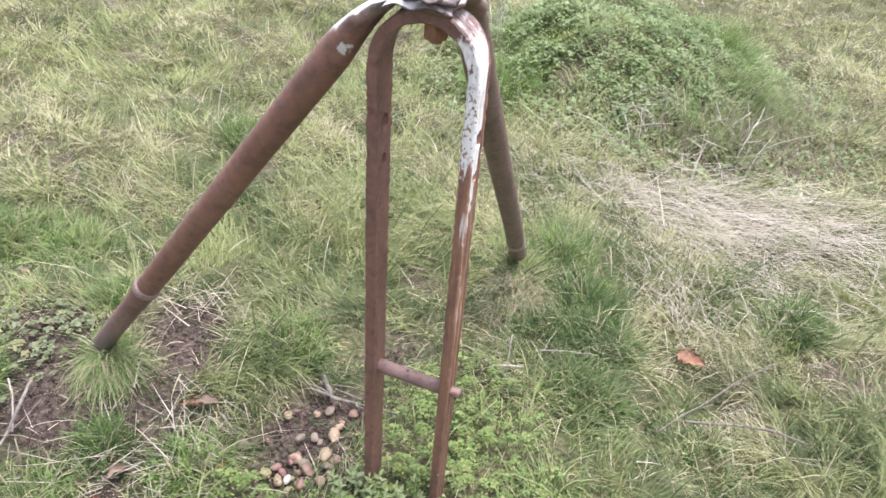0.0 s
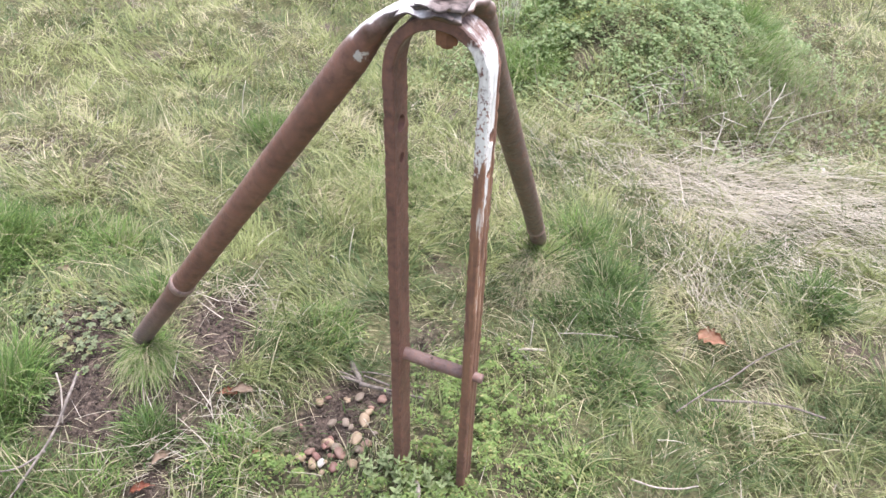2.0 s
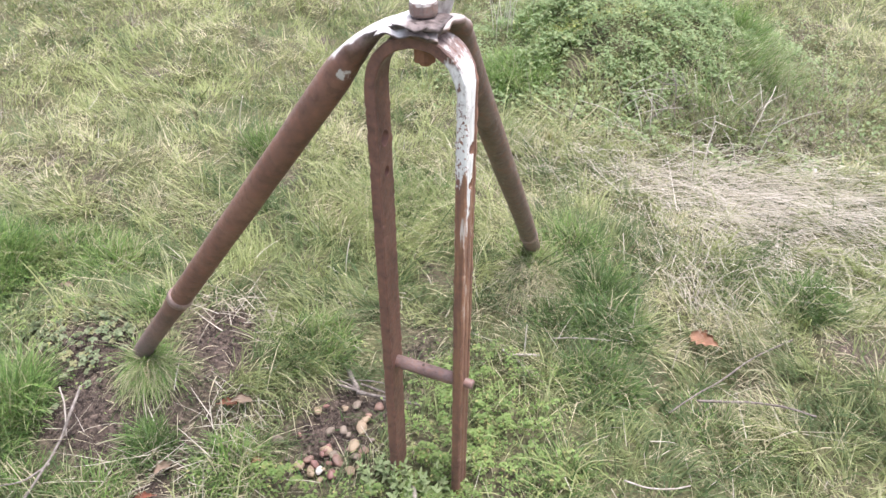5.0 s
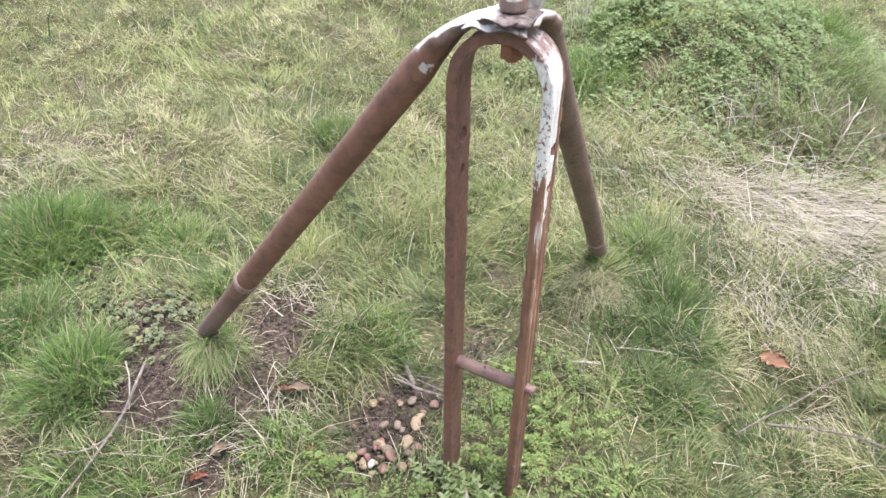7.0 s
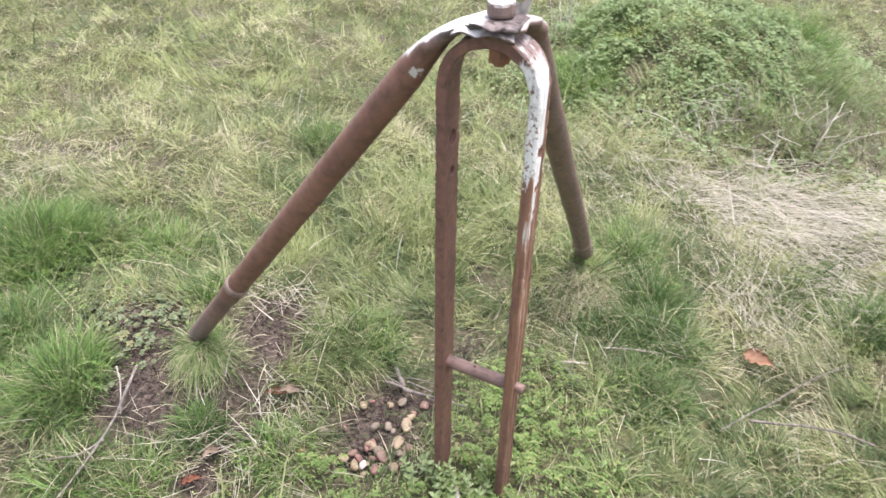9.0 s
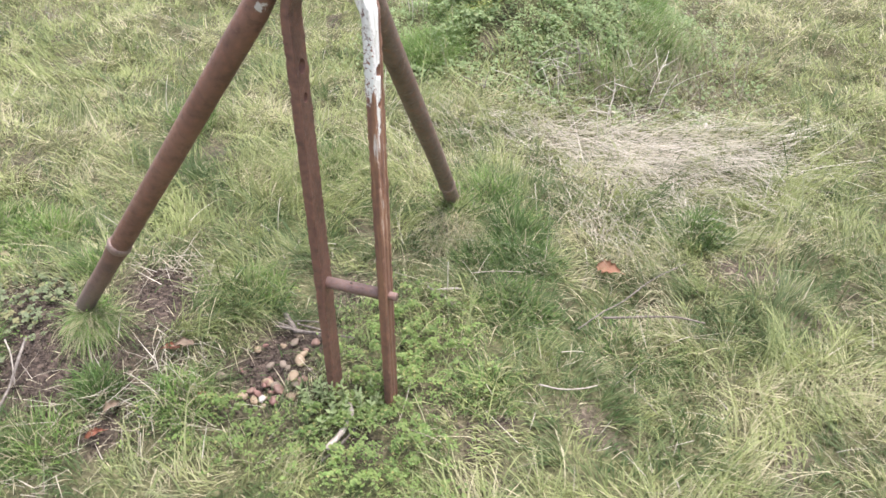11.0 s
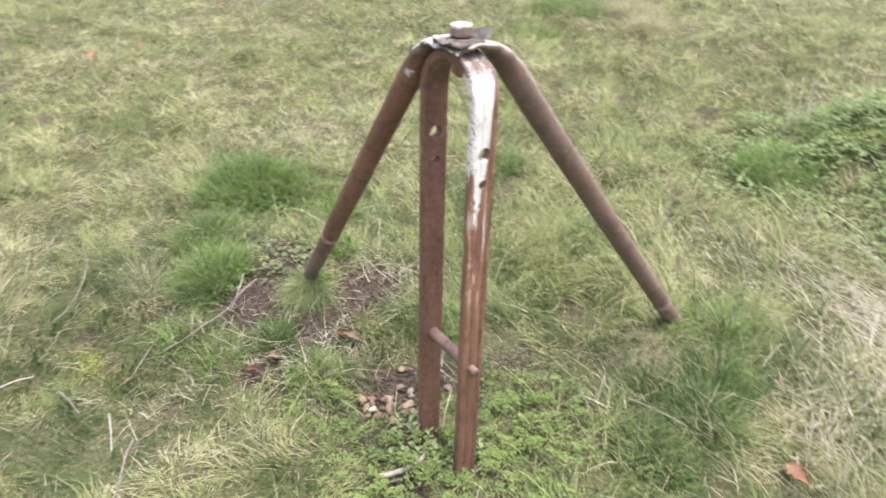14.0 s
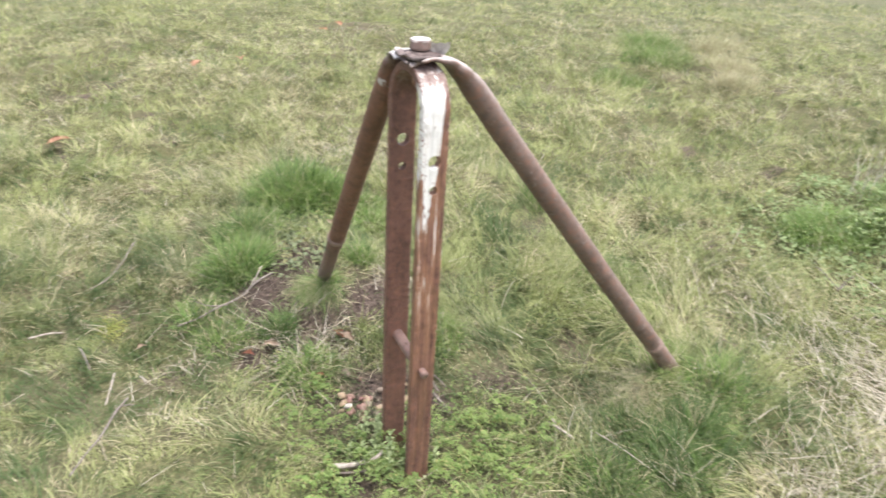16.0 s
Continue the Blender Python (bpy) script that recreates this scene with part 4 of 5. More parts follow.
for args, label in (
        ((-2.00, 1.44, 0.22, 0.19, 4600, 1, 0.8, 0.05, None, 1.25, -0.05), "large dense bright green grass tussock"),
        ((-1.40, 0.92, 0.13, 0.16, 1700, 2, 0.85, 0.12, None, 1.1, -0.05), "fresh green grass tuft beside open soil"),
        ((-1.72, 1.07, 0.13, 0.15, 1500, 3, 0.85, 0.1, None, 1.1, -0.05), "fresh green grass tuft on a low mound"),
        ((-1.06, 1.16, 0.06, 0.19, 900, 4, 1.5, 0.45, -1.1, 0.55, 0.05), "drooping grass tuft at the foot of a tube leg"),
        ((-1.085, 1.195, 0.05, 0.07, 420, 32, 1.2, 0.1, None, 0.8, 0.25), "short bright green grass round the foot of a tube leg"),
        ((-0.01, 1.93, 0.11, 0.20, 800, 33, 1.5, 0.80, -1.4, 0.8), "withered tan grass tuft at the foot of a tube leg"),
        ((-0.05, 2.08, 0.10, 0.10, 320, 34, 0.9, 0.25, None, 0.9, 0.2), "green grass tuft round the foot of a tube leg"),
        ((0.01, 2.02, 0.06, 0.09, 200, 38, 0.9, 0.3, None, 0.9, 0.2), "green grass tuft against a tube leg"),
        ((0.12, 2.16, 0.12, 0.12, 700, 35, 0.9, 0.2, None, 0.9), "green grass tuft beside a tube leg"),
        ((1.02, 3.95, 0.20, 0.20, 900, 36, 1.1, 0.3, -0.1, 0.9), "long green grass tuft leaning off a leafy mound"),
        ((-0.42, 3.62, 0.18, 0.14, 1200, 37, 0.9, 0.06, None, 0.9, 0.1), "fresh green grass tuft before a leafy mound"),
        ((-1.22, 0.72, 0.10, 0.11, 420, 30, 0.9, 0.2), "low green grass tuft beside a dead branch"),
        ((-1.02, 0.74, 0.10, 0.10, 420, 31, 0.9, 0.25), "low green grass tuft beside a dead branch"),
        ((0.10, 1.74, 0.09, 0.10, 420, 28, 0.9, 0.1, None, 1.3, -0.55), "dark green grass tuft near a tube leg"),
        ((0.27, 1.50, 0.12, 0.12, 800, 29, 0.9, 0.18, None, 1.35, -0.45), "low dark green grass tuft among weeds"),
        ((0.22, 1.92, 0.13, 0.14, 1000, 5, 0.85, 0.12, None, 1.35, -0.45), "dark green grass tuft near a tube leg"),
        ((0.20, 1.12, 0.10, 0.09, 420, 6, 0.9, 0.2, None, 1.0, -0.3), "loose green and straw grass tuft"),
        ((0.95, 2.13, 0.14, 0.13, 700, 7, 0.8, 0.1, None, 1.0, -0.15), "dark green grass tuft beside dry straw"),
        ((-1.17, 1.40, 0.05, 0.12, 420, 8), "small upright green grass tuft"),
        ((0.30, 1.76, 0.11, 0.13, 800, 9, 0.85, 0.12, None, 1.35, -0.45), "green grass tuft near a fallen leaf"),
        ((-0.66, 1.43, 0.13, 0.12, 700, 10, 0.9, 0.15), "low green grass tuft beside twigs"),
        ((-0.93, 0.93, 0.07, 0.11, 500, 11, 0.8, 0.05, None, 0.9, -0.3), "small dark green grass tuft on soil"),
        ((-0.70, 0.95, 0.10, 0.12, 500, 12, 0.9, 0.3), "thin pale green grass tuft beside pebbles"),
        ((-0.22, 3.86, 0.20, 0.085, 1700, 40, 0.9, 0.08, None, 0.9, 0.15), "fine fresh green grass on a low mound"),
        ((-0.28, 4.16, 0.20, 0.085, 1500, 41, 0.9, 0.08, None, 0.9, 0.2), "fine fresh green grass on a low mound"),
        ((0.30, 3.58, 0.15, 0.08, 1000, 42, 0.9, 0.10, None, 0.9, 0.1), "fine fresh green grass on a low mound"),
        ((-0.34, 3.60, 0.20, 0.17, 1500, 13, 0.9, 0.1, None, 1.0, 0.3), "tall green grass tuft before a leafy mound"),
        ((0.85, 4.6, 0.22, 0.24, 1500, 14, 0.8, 0.1), "tall green grass tuft on a leafy mound"),
        ((0.75, 3.55, 0.25, 0.22, 1600, 15, 0.9, 0.35), "tall green and straw grass tuft"),
        ((-0.62, 2.35, 0.22, 0.12, 1500, 16, 1.0, 0.2), "low combed green grass tuft"),
        ((-1.35, 2.55, 0.10, 0.16, 600, 17, 0.7, 0.2), "small green grass tuft"),
        ((-1.78, 1.66, 0.17, 0.12, 1200, 25, 0.9, 0.22), "low yellowish green grass tuft beside a larger tussock"),
        ((-1.52, 1.64, 0.15, 0.11, 900, 26, 0.9, 0.30), "low yellowish green grass tuft beside a larger tussock"),
        ((-3.55, 5.8, 0.32, 0.24, 1500, 19, 0.8, 0.15), "tall green grass tuft far off in the meadow"),
        ((-4.2, 6.4, 0.36, 0.24, 1600, 20, 0.8, 0.15), "tall green grass tuft far off in the meadow"),
        ((-3.3, 5.0, 0.28, 0.18, 1200, 21, 0.8, 0.25), "low green grass tuft far off in the meadow"),
        ((-2.55, 5.7, 0.22, 0.24, 900, 22, 1.0, 1.0), "pale dead grass tuft far off in the meadow"),
        ((-3.05, 6.35, 0.26, 0.26, 1000, 23, 1.0, 1.0), "pale dead grass tuft far off in the meadow"),
        ((-3.85, 7.15, 0.30, 0.26, 1000, 24, 1.0, 1.0), "pale dead grass tuft far off in the meadow"),
        ((0.95, 4.02, 0.26, 0.24, 1300, 27, 1.0, 0.25, -0.2), "long green grass tuft leaning off a leafy mound"),
        ((0.64, 1.44, 0.18, 0.075, 800, 18, 1.0, 0.6), "yellowish green grass tuft")):
    tagged(tuft(*args), label, "grass tuft", "tussocks in the meadow")


# ---- broad-leaved plants ----
def leafy(name, mat, count, where, lo, hi, box, height, seed, label, category, aspect=1.0, tip=0.35):
    r = np.random.default_rng(seed)
    x, y = r.uniform(box[0], box[1], count), r.uniform(box[2], box[3], count)
    keep = r.random(count) < where(x, y) * (0.08 + 0.9 * vnoise(x * 12, y * 12, seed) + 0.8 * vnoise(x * 26, y * 26, seed + 5)) * (1 - 0.8 * bare(x, y))
    x, y = x[keep], y[keep]
    k = len(x)
    z = ground_z(x, y) + height * (0.15 + 0.85 * vnoise(x * 14, y * 14, seed + 1)) * r.random(k) ** 0.6
    size = r.uniform(lo, hi, k) * (0.7 + 0.6 * vnoise(x * 5, y * 5, seed + 2))
    v, tris = leaflets(x, y, z, size, np.abs(r.normal(tip, 0.4, k)), seed, None, aspect)
    dry = np.where(r.random(k) < 0.16, r.random(k), 0.15 * r.random(k))
    tint = np.clip(0.15 + 0.75 * r.random(k) + 0.9 * (vnoise(x * 7, y * 7, seed + 3) - 0.5), 0, 1)
    me = mesh_arrays(name, v, None, tris, (("dry", np.repeat(dry, 7)), ("tint", np.repeat(tint, 7))), mat)
    return tagged(new(name, me), label, category, kind="stuff")


def chickweed():
    """Low weeds that grow in little domes of tiny round leaves."""
    r = np.random.default_rng(31)
    k = 260000
    x, y = r.uniform(-1.9, 0.45, k), r.uniform(0.6, 1.8, k)
    near, key, ox, oy = clumps(x, y, 0.052, 29)
    dome = np.clip(1 - (near / 0.72) ** 2, 0, 1)
    keep = r.random(k) < herb(x, y) * (0.06 + 0.9 * dome) * (0.35 + 0.9 * key) * (1 - 0.8 * bare(x, y))
    x, y, dome, key, ox, oy = x[keep], y[keep], dome[keep], key[keep], ox[keep], oy[keep]
    k = len(x)
    z = ground_z(x, y) + 0.008 + (0.018 + 0.055 * key) * dome ** 0.7 * (1 - 0.35 * r.random(k) ** 2)
    size = r.uniform(0.0065, 0.0130, k) * (0.75 + 0.5 * ((key * 5.3) % 1.0))
    v, tris = leaflets(x, y, z, size, np.clip(np.abs(r.normal(0.25, 0.3, k)) + 0.7 * (1 - dome), 0, 1.3), 33, None, 0.85)
    dry = np.where(r.random(k) < 0.10, r.random(k), 0.15 * r.random(k))
    # leaf tint rises with the dome, so the gaps' shade is partly painted
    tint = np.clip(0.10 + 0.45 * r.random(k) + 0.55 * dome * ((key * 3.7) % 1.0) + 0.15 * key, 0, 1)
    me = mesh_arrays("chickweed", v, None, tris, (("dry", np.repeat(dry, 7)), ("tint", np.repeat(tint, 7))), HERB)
    return tagged(new("chickweed", me), "fresh green low small-leaved weeds round the foot of the stand", "weeds", kind="stuff")


chickweed()
leafy("mound_plants", BUSH, 80000, bushy, 0.013, 0.031, (-0.9, 1.6, 3.0, 5.6), 0.11, 41, "green creeping leafy plants covering a low mound", "plants", 0.85, 0.45)


def rosettes():
    """Flat rosettes of rounder leaves on the open soil."""
    r = np.random.default_rng(61)
    n_ros = 170
    cx, cy = r.normal(-1.48, 0.22, n_ros), r.normal(1.27, 0.15, n_ros)
    cx[:50], cy[:50] = r.normal(-1.25, 0.10, 50), r.normal(1.17, 0.06, 50)
    keep = (vnoise(cx * 9, cy * 9, 62) > 0.45) | (np.arange(n_ros) < 24)
    cx, cy = cx[keep], cy[keep]
    per = 7
    a = (np.arange(per)[None] * 2 * np.pi / per + r.random((len(cx), 1)) * 6.28 + r.normal(0, 0.25, (len(cx), per)))
    size = r.uniform(0.009, 0.017, (len(cx), 1)) * r.uniform(0.7, 1.1, (len(cx), per))
    x, y = (cx[:, None] + np.cos(a) * size * 0.55).ravel(), (cy[:, None] + np.sin(a) * size * 0.55).ravel()
    z = ground_z(x, y) + 0.008 + np.repeat(r.uniform(0, 0.025, len(cx)), per)
    k = len(x)
    v, tris = leaflets(x, y, z, size.ravel(), np.abs(r.normal(0.35, 0.2, k)), 63, a.ravel())
    tint = np.clip(np.repeat(r.random(len(cx)), per) * 0.8 + 0.35 * r.random(k), 0, 1)
    dry = np.repeat(np.where(r.random(len(cx)) < 0.2, 0.6, 0.05), per)
    me = mesh_arrays("clover", v, None, tris, (("dry", np.repeat(dry, 7)), ("tint", np.repeat(tint, 7))), CLOVER)
    return tagged(new("clover", me), "grey-green clover rosettes on open brown soil", "clover", kind="stuff")


CLOVER = plant_material("clover_leaf", (0.075, 0.125, 0.060), (0.185, 0.240, 0.135), (0.34, 0.31, 0.15), 0.25)
rosettes()
MOSS = plant_material("moss", (0.23, 0.29, 0.05), (0.43, 0.46, 0.11), (0.40, 0.37, 0.14), 0.2)
leafy("moss_patch", MOSS, 26000, lambda x, y: np.clip(1.2 * hill(x, y, -1.36, 0.40, 0.065, 0.042), 0, 1), 0.003, 0.0065, (-1.65, -1.05, 0.2, 0.6), 0.075, 51, "small bright yellow-green patch of moss in the grass", "moss")
leafy("moss_patch", MOSS, 16000, lambda x, y: np.clip(1.0 * hill(x, y, -0.08, 3.90, 0.14, 0.08) + 0.9 * hill(x, y, 0.22, 3.98, 0.16, 0.06), 0, 1), 0.006, 0.012, (-0.3, 0.7, 3.8, 4.5), 0.10, 52, "yellow-green moss among leaves on a low mound", "moss")


def leaf_mesh(name, aspect, mat, seed):
    """One pointed leaf, 1 long, folded along its midrib and drooping at the tip."""
    r = np.random.default_rng(seed)
    t = np.linspace(0, 1, 7)
    w = aspect * 0.5 * np.sin(np.pi * t ** 0.75) ** 0.8 + 0.02
    drop = -0.28 * t ** 2 + 0.03 * r.normal(0, 1, 7)
    v = np.stack([np.stack([t, s * w, drop + 0.28 * abs(s) * w + 0.02 * r.normal(0, 1, 7)], 1) for s in (-1, 0, 1)], 1).reshape(-1, 3)
    q = np.array([(3 * i + j, 3 * i + j + 1, 3 * i + j + 4, 3 * i + j + 3) for i in range(6) for j in range(2)])
    return mesh_arrays(name, v, q, None, (("dry", np.full(21, 0.1 * r.random())), ("tint", np.full(21, r.uniform(0.1, 1.0)))), mat)


def leaf_plant(name, cx, cy, height, count, size, leaves, mat, label, category, group, seed):
    """A small plant: a thin stem and single leaves that stand off it all round."""
    r = random.Random(seed)
    lean = Vector((r.uniform(-0.2, 0.2), r.uniform(-0.2, 0.2), 1)) * height
    stem = new(name, sweep(name, np.array([(0, 0, -0.01), tuple(lean * 0.5), tuple(lean)]), 0.0016, 0.0016, None, (0.9, 0.3, 0.1), 6))
    m = stem.data
    m.attributes.new("dry", "FLOAT", "POINT")
    m.attributes.new("tint", "FLOAT", "POINT").data.foreach_set("value", [0.6] * len(m.vertices))
    m.materials.append(mat)
    stem.location = (cx, cy, float(ground_z(cx, cy)) + 0.004)
    for q in range(count):
        f = (q + 0.6) / count
        ob = new("leaf", leaves[q % len(leaves)])
        ob.parent = stem
        s = size * r.uniform(0.75, 1.15) * (1.15 - 0.5 * f)
        ob.matrix_local = Matrix.Translation(lean * f) @ pose(0, 0, 0, r.uniform(-20, 20), -55 * f + r.uniform(-10, 15), q * 137.5 + r.uniform(-20, 20)) @ Matrix.Scale(s, 4)
    return tagged(stem, label, category, group)


rp = random.Random(77)
SAGE_LEAVES = [leaf_mesh("sage_leaf", a, SAGE, 80 + q) for q, a in enumerate((0.42, 0.5, 0.36, 0.46))]
for q, (cx, cy) in enumerate(((-0.25, 0.995), (-0.21, 1.02), (-0.20, 0.955), (-0.16, 1.0), (-0.29, 1.03), (-0.12, 0.96), (-0.23, 0.93), (-0.08, 1.06), (-0.30, 0.97), (-0.17, 0.925), (-0.26, 1.05), (-0.13, 1.03), (-0.19, 0.985), (-0.33, 1.0), (-0.22, 0.975), (-0.185, 0.945), (-0.27, 1.01), (-0.15, 0.97), (-0.24, 0.90), (-0.11, 1.0), (-0.30, 0.94), (-0.07, 1.10))):
    leaf_plant("leafy_weed", cx, cy, rp.uniform(0.05, 0.10), 12, rp.uniform(0.017, 0.027), SAGE_LEAVES, SAGE, "pale grey-green weed with pointed leaves at the bar's foot", "weed", "weeds at the foot of the stand", q)
CLOVER_LEAVES = [leaf_mesh("clover_leaf", a, CLOVER, 90 + q) for q, a in enumerate((0.85, 0.95, 0.75, 0.9))]
for q in range(26):
    cx, cy = ((-1.41, 1.17), (-1.57, 1.28), (-1.20, 1.21), (-1.36, 1.31), (-1.48, 1.22))[q % 5]
    leaf_plant("clover_plant", cx + rp.gauss(0, 0.045), cy + rp.gauss(0, 0.03), rp.uniform(0.012, 0.03), 8, rp.uniform(0.011, 0.018), CLOVER_LEAVES, CLOVER, "low grey-green round-leaved clover plant on open soil", "clover", "clover plants on the soil", 40 + q)


# ---- dry stalks ----
def stalk(cx, cy, height, heading, bend, seed):
    t = np.linspace(0, 1, 7)
    pts = np.stack([np.cos(heading) * bend * t ** 2, np.sin(heading) * bend * t ** 2, height * t], 1)
    ob = new("dry_stalk", sweep("dry_stalk", pts, 0.0025 * (1 - 0.6 * t), 0.0025 * (1 - 0.6 * t), None, (0.3, 0.9, 0.1), 6))
    ob.data.materials.append(DRY_STALK)
    ob.location = (cx, cy, float(ground_z(cx, cy)) - 0.01)
    return tagged(ob, "thin bleached upright dead grass stalk", "dry stalk", "dead stalks in the meadow")


rs = random.Random(4)
for q in range(12):
    stalk(rs.uniform(-0.62, -0.34), rs.uniform(4.05, 4.3), rs.uniform(0.18, 0.36), rs.uniform(0, 6.28), rs.uniform(0.02, 0.10), q)
for cx, cy, h, a, c in ((0.62, 2.95, 0.24, 1.2, 0.10), (0.58, 2.90, 0.20, 2.0, 0.06), (0.90, 3.2, 0.22, 0.8, 0.12), (0.80, 3.15, 0.18, 2.6, 0.1), (0.38, 3.2, 0.2, 1.9, 0.05), (0.34, 3.18, 0.16, 2.4, 0.07), (-0.52, 3.05, 0.15, 1.4, 0.04), (-0.68, 1.80, 0.16, 1.3, 0.05), (0.02, 1.55, 0.14, 1.5, 0.02), (-1.5, 2.6, 0.2, 1.0, 0.05)):
    stalk(cx, cy, h, a, c, 3)
for q in range(26):
    cx = rs.uniform(0.2, 0.98)
    stalk(cx, 3.28 + 0.25 * (cx - 0.2) + rs.uniform(-0.10, 0.14), rs.uniform(0.08, 0.22), rs.uniform(0, 6.28), rs.uniform(0.08, 0.30), q)


# ---- dead canes ----
def cane(cx, cy, height, heading, bend, mat, seed):
    """A stiff bleached cane with two or three short side shoots."""
    r = random.Random(seed)
    t = np.linspace(0, 1, 8)
    pts = np.stack([np.cos(heading) * bend * t ** 1.3, np.sin(heading) * bend * t ** 1.3, height * t], 1)
    pts[2:-1] += np.random.default_rng(seed).normal(0, 0.004, (5, 3))
    ob = new("dead_cane", sweep("dead_cane", pts, 0.0032 * (1 - 0.5 * t), 0.0032 * (1 - 0.5 * t), None, (0.3, 0.9, 0.1), 7))
    ob.data.materials.append(mat)
    ob.location = (cx, cy, float(ground_z(cx, cy)) - 0.01)
    for q in range(r.choice((2, 3))):
        a = pts[r.choice((3, 4, 5, 6))]
        h, n = r.uniform(0, 6.28), r.uniform(0.05, 0.13)
        b = a + np.array([math.cos(h) * n, math.sin(h) * n, n * r.uniform(0.0, 0.9)])
        part("side_shoot", sweep("side_shoot", np.linspace(a, b, 5), np.linspace(0.0026, 0.0014, 5), np.linspace(0.0026, 0.0014, 5), None, None, 6, 0.0004, seed + q), mat, ob)
    return tagged(ob, "bleached branching dead cane before a leafy mound", "dead cane", "dead canes before the mound")


for q, (cx, cy, h, a, c) in enumerate(((0.653, 3.09, 0.25, 1.6, 0.03), (0.66, 3.12, 0.12, 4.4, 0.10), (0.86, 3.32, 0.24, 1.1, 0.22), (0.93, 3.46, 0.16, 2.6, 0.20), (0.80, 3.40, 0.10, 0.2, 0.26), (0.50, 3.34, 0.24, 2.0, 0.07),
                                       (0.40, 3.38, 0.18, 1.2, 0.10), (0.58, 3.46, 0.22, 2.4, 0.10), (1.05, 3.45, 0.14, 3.4, 0.24), (0.30, 3.22, 0.12, 0.5, 0.20), (1.10, 3.20, 0.12, 2.9, 0.22), (-0.02, 3.05, 0.15, 1.0, 0.08), (0.72, 3.24, 0.08, 3.3, 0.22), (0.98, 3.62, 0.2, 3.0, 0.2))):
    cane(cx, cy, h, a, c, DRY_STALK if q in (0, 1, 2, 3) else GREY_STICK, 60 + q)


# ---- sticks ----
def stick(points, r0, r1, mat, label, lift=0.012, forks=(), name="stick", seed=0):
    p = np.array([(x, y, float(ground_z(x, y)) + lift + (q[0] if q else 0.0)) for x, y, *q in points])
    pts = curve_points(p, 6)
    base = pts[0].copy()
    t = np.linspace(0, 1, len(pts))
    r = np.random.default_rng(seed)
    rad = (r0 + (r1 - r0) * t) * (1 + 0.10 * r.normal(0, 1, len(pts)))
    main = new(name, sweep(name, pts - base, rad, rad, None, None, 8, 0.0004, seed))
    main.data.materials.append(mat)
    main.location = base
    for fork in forks:
        f = np.array([(x, y, float(ground_z(x, y)) + lift + (q[0] if q else 0.0)) for x, y, *q in fork])
        f = curve_points(f, 5)
        side = sweep("side_twig", f - base, np.linspace(r1, r1 * 0.5, len(f)), np.linspace(r1, r1 * 0.5, len(f)), None, None, 7, 0.0003, seed)
        ob = new("side_twig", side)
        side.materials.append(mat)
        ob.parent = main
    return tagged(main, label, "stick", "fallen sticks in the grass")


stick([(-1.165, 1.001), (-1.142, 0.925, 0.008), (-1.150, 0.857), (-1.146, 0.765, 0.008), (-1.163, 0.696), (-1.177, 0.615)], 0.0042, 0.0030, GREY_STICK, "grey dead branch with side twigs lying on soil and grass", 0.045, [[(-1.142, 0.80), (-1.173, 0.742, 0.02), (-1.235, 0.722, 0.01), (-1.295, 0.706)]], seed=1)
stick([(-1.204, 0.971, 0.03), (-1.165, 0.930, 0.02), (-1.138, 0.875)], 0.0026, 0.0018, PALE_STICK, "thin bleached stem beside a dead branch", 0.04, seed=9)
stick([(-0.833, 0.369), (-0.773, 0.320, 0.005), (-0.670, 0.262), (-0.607, 0.215, 0.004), (-0.533, 0.160)], 0.0040, 0.0028, GREY_STICK, "thin grey dead twig lying in grass", 0.065, [[(-0.80, 0.345), (-0.775, 0.365, 0.01), (-0.74, 0.375, 0.02)]], seed=2)
stick([(-1.003, 0.356), (-0.906, 0.328, 0.004), (-0.826, 0.300)], 0.0032, 0.0026, PALE_STICK, "short straight bleached stem lying in grass", 0.07, seed=21)
stick([(-1.827, 0.597, 0.03), (-1.70, 0.520, 0.01), (-1.654, 0.441), (-1.606, 0.371)], 0.0032, 0.0022, GREY_STICK, "grey dead twig lying across meadow grass", 0.06, seed=22)
stick([(-1.398, 0.122), (-1.388, 0.183, 0.004), (-1.377, 0.236)], 0.0040, 0.0030, PALE_STICK, "short pale stick lying in meadow grass", 0.055, seed=23)
stick([(-1.237, 0.275), (-1.15, 0.282, 0.01), (-1.08, 0.287)], 0.0034, 0.0024, GREY_STICK, "short grey twig lying in meadow grass", 0.06, seed=24)
stick([(-0.945, 0.429), (-0.915, 0.436, 0.006), (-0.887, 0.438)], 0.0032, 0.0024, PALE_STICK, "short pale splinter lying in grass", 0.055, seed=25)
stick([(-0.033, 1.512), (0.02, 1.520, 0.01), (0.07, 1.533)], 0.0045, 0.0030, PALE_STICK, "short pale splinter of wood on thin grass", 0.035, seed=26)
stick([(0.87, 1.858), (0.74, 1.735, 0.006), (0.632, 1.621, 0.004), (0.55, 1.52, 0.006), (0.471, 1.428)], 0.0030, 0.0020, TWIG, "thin grey stem lying in grass", 0.06, seed=3)
stick([(0.556, 1.506), (0.64, 1.53, 0.004), (0.711, 1.554, 0.006), (0.80, 1.54, 0.003), (0.892, 1.523)], 0.0042, 0.0030, TWIG, "grey dead twig lying in grass", 0.055, seed=4)
stick([(0.351, 1.142), (0.418, 1.143, 0.004), (0.48, 1.16, 0.004), (0.527, 1.189)], 0.0026, 0.0018, PALE_STICK, "thin bleached stem lying in grass", 0.05, seed=7)
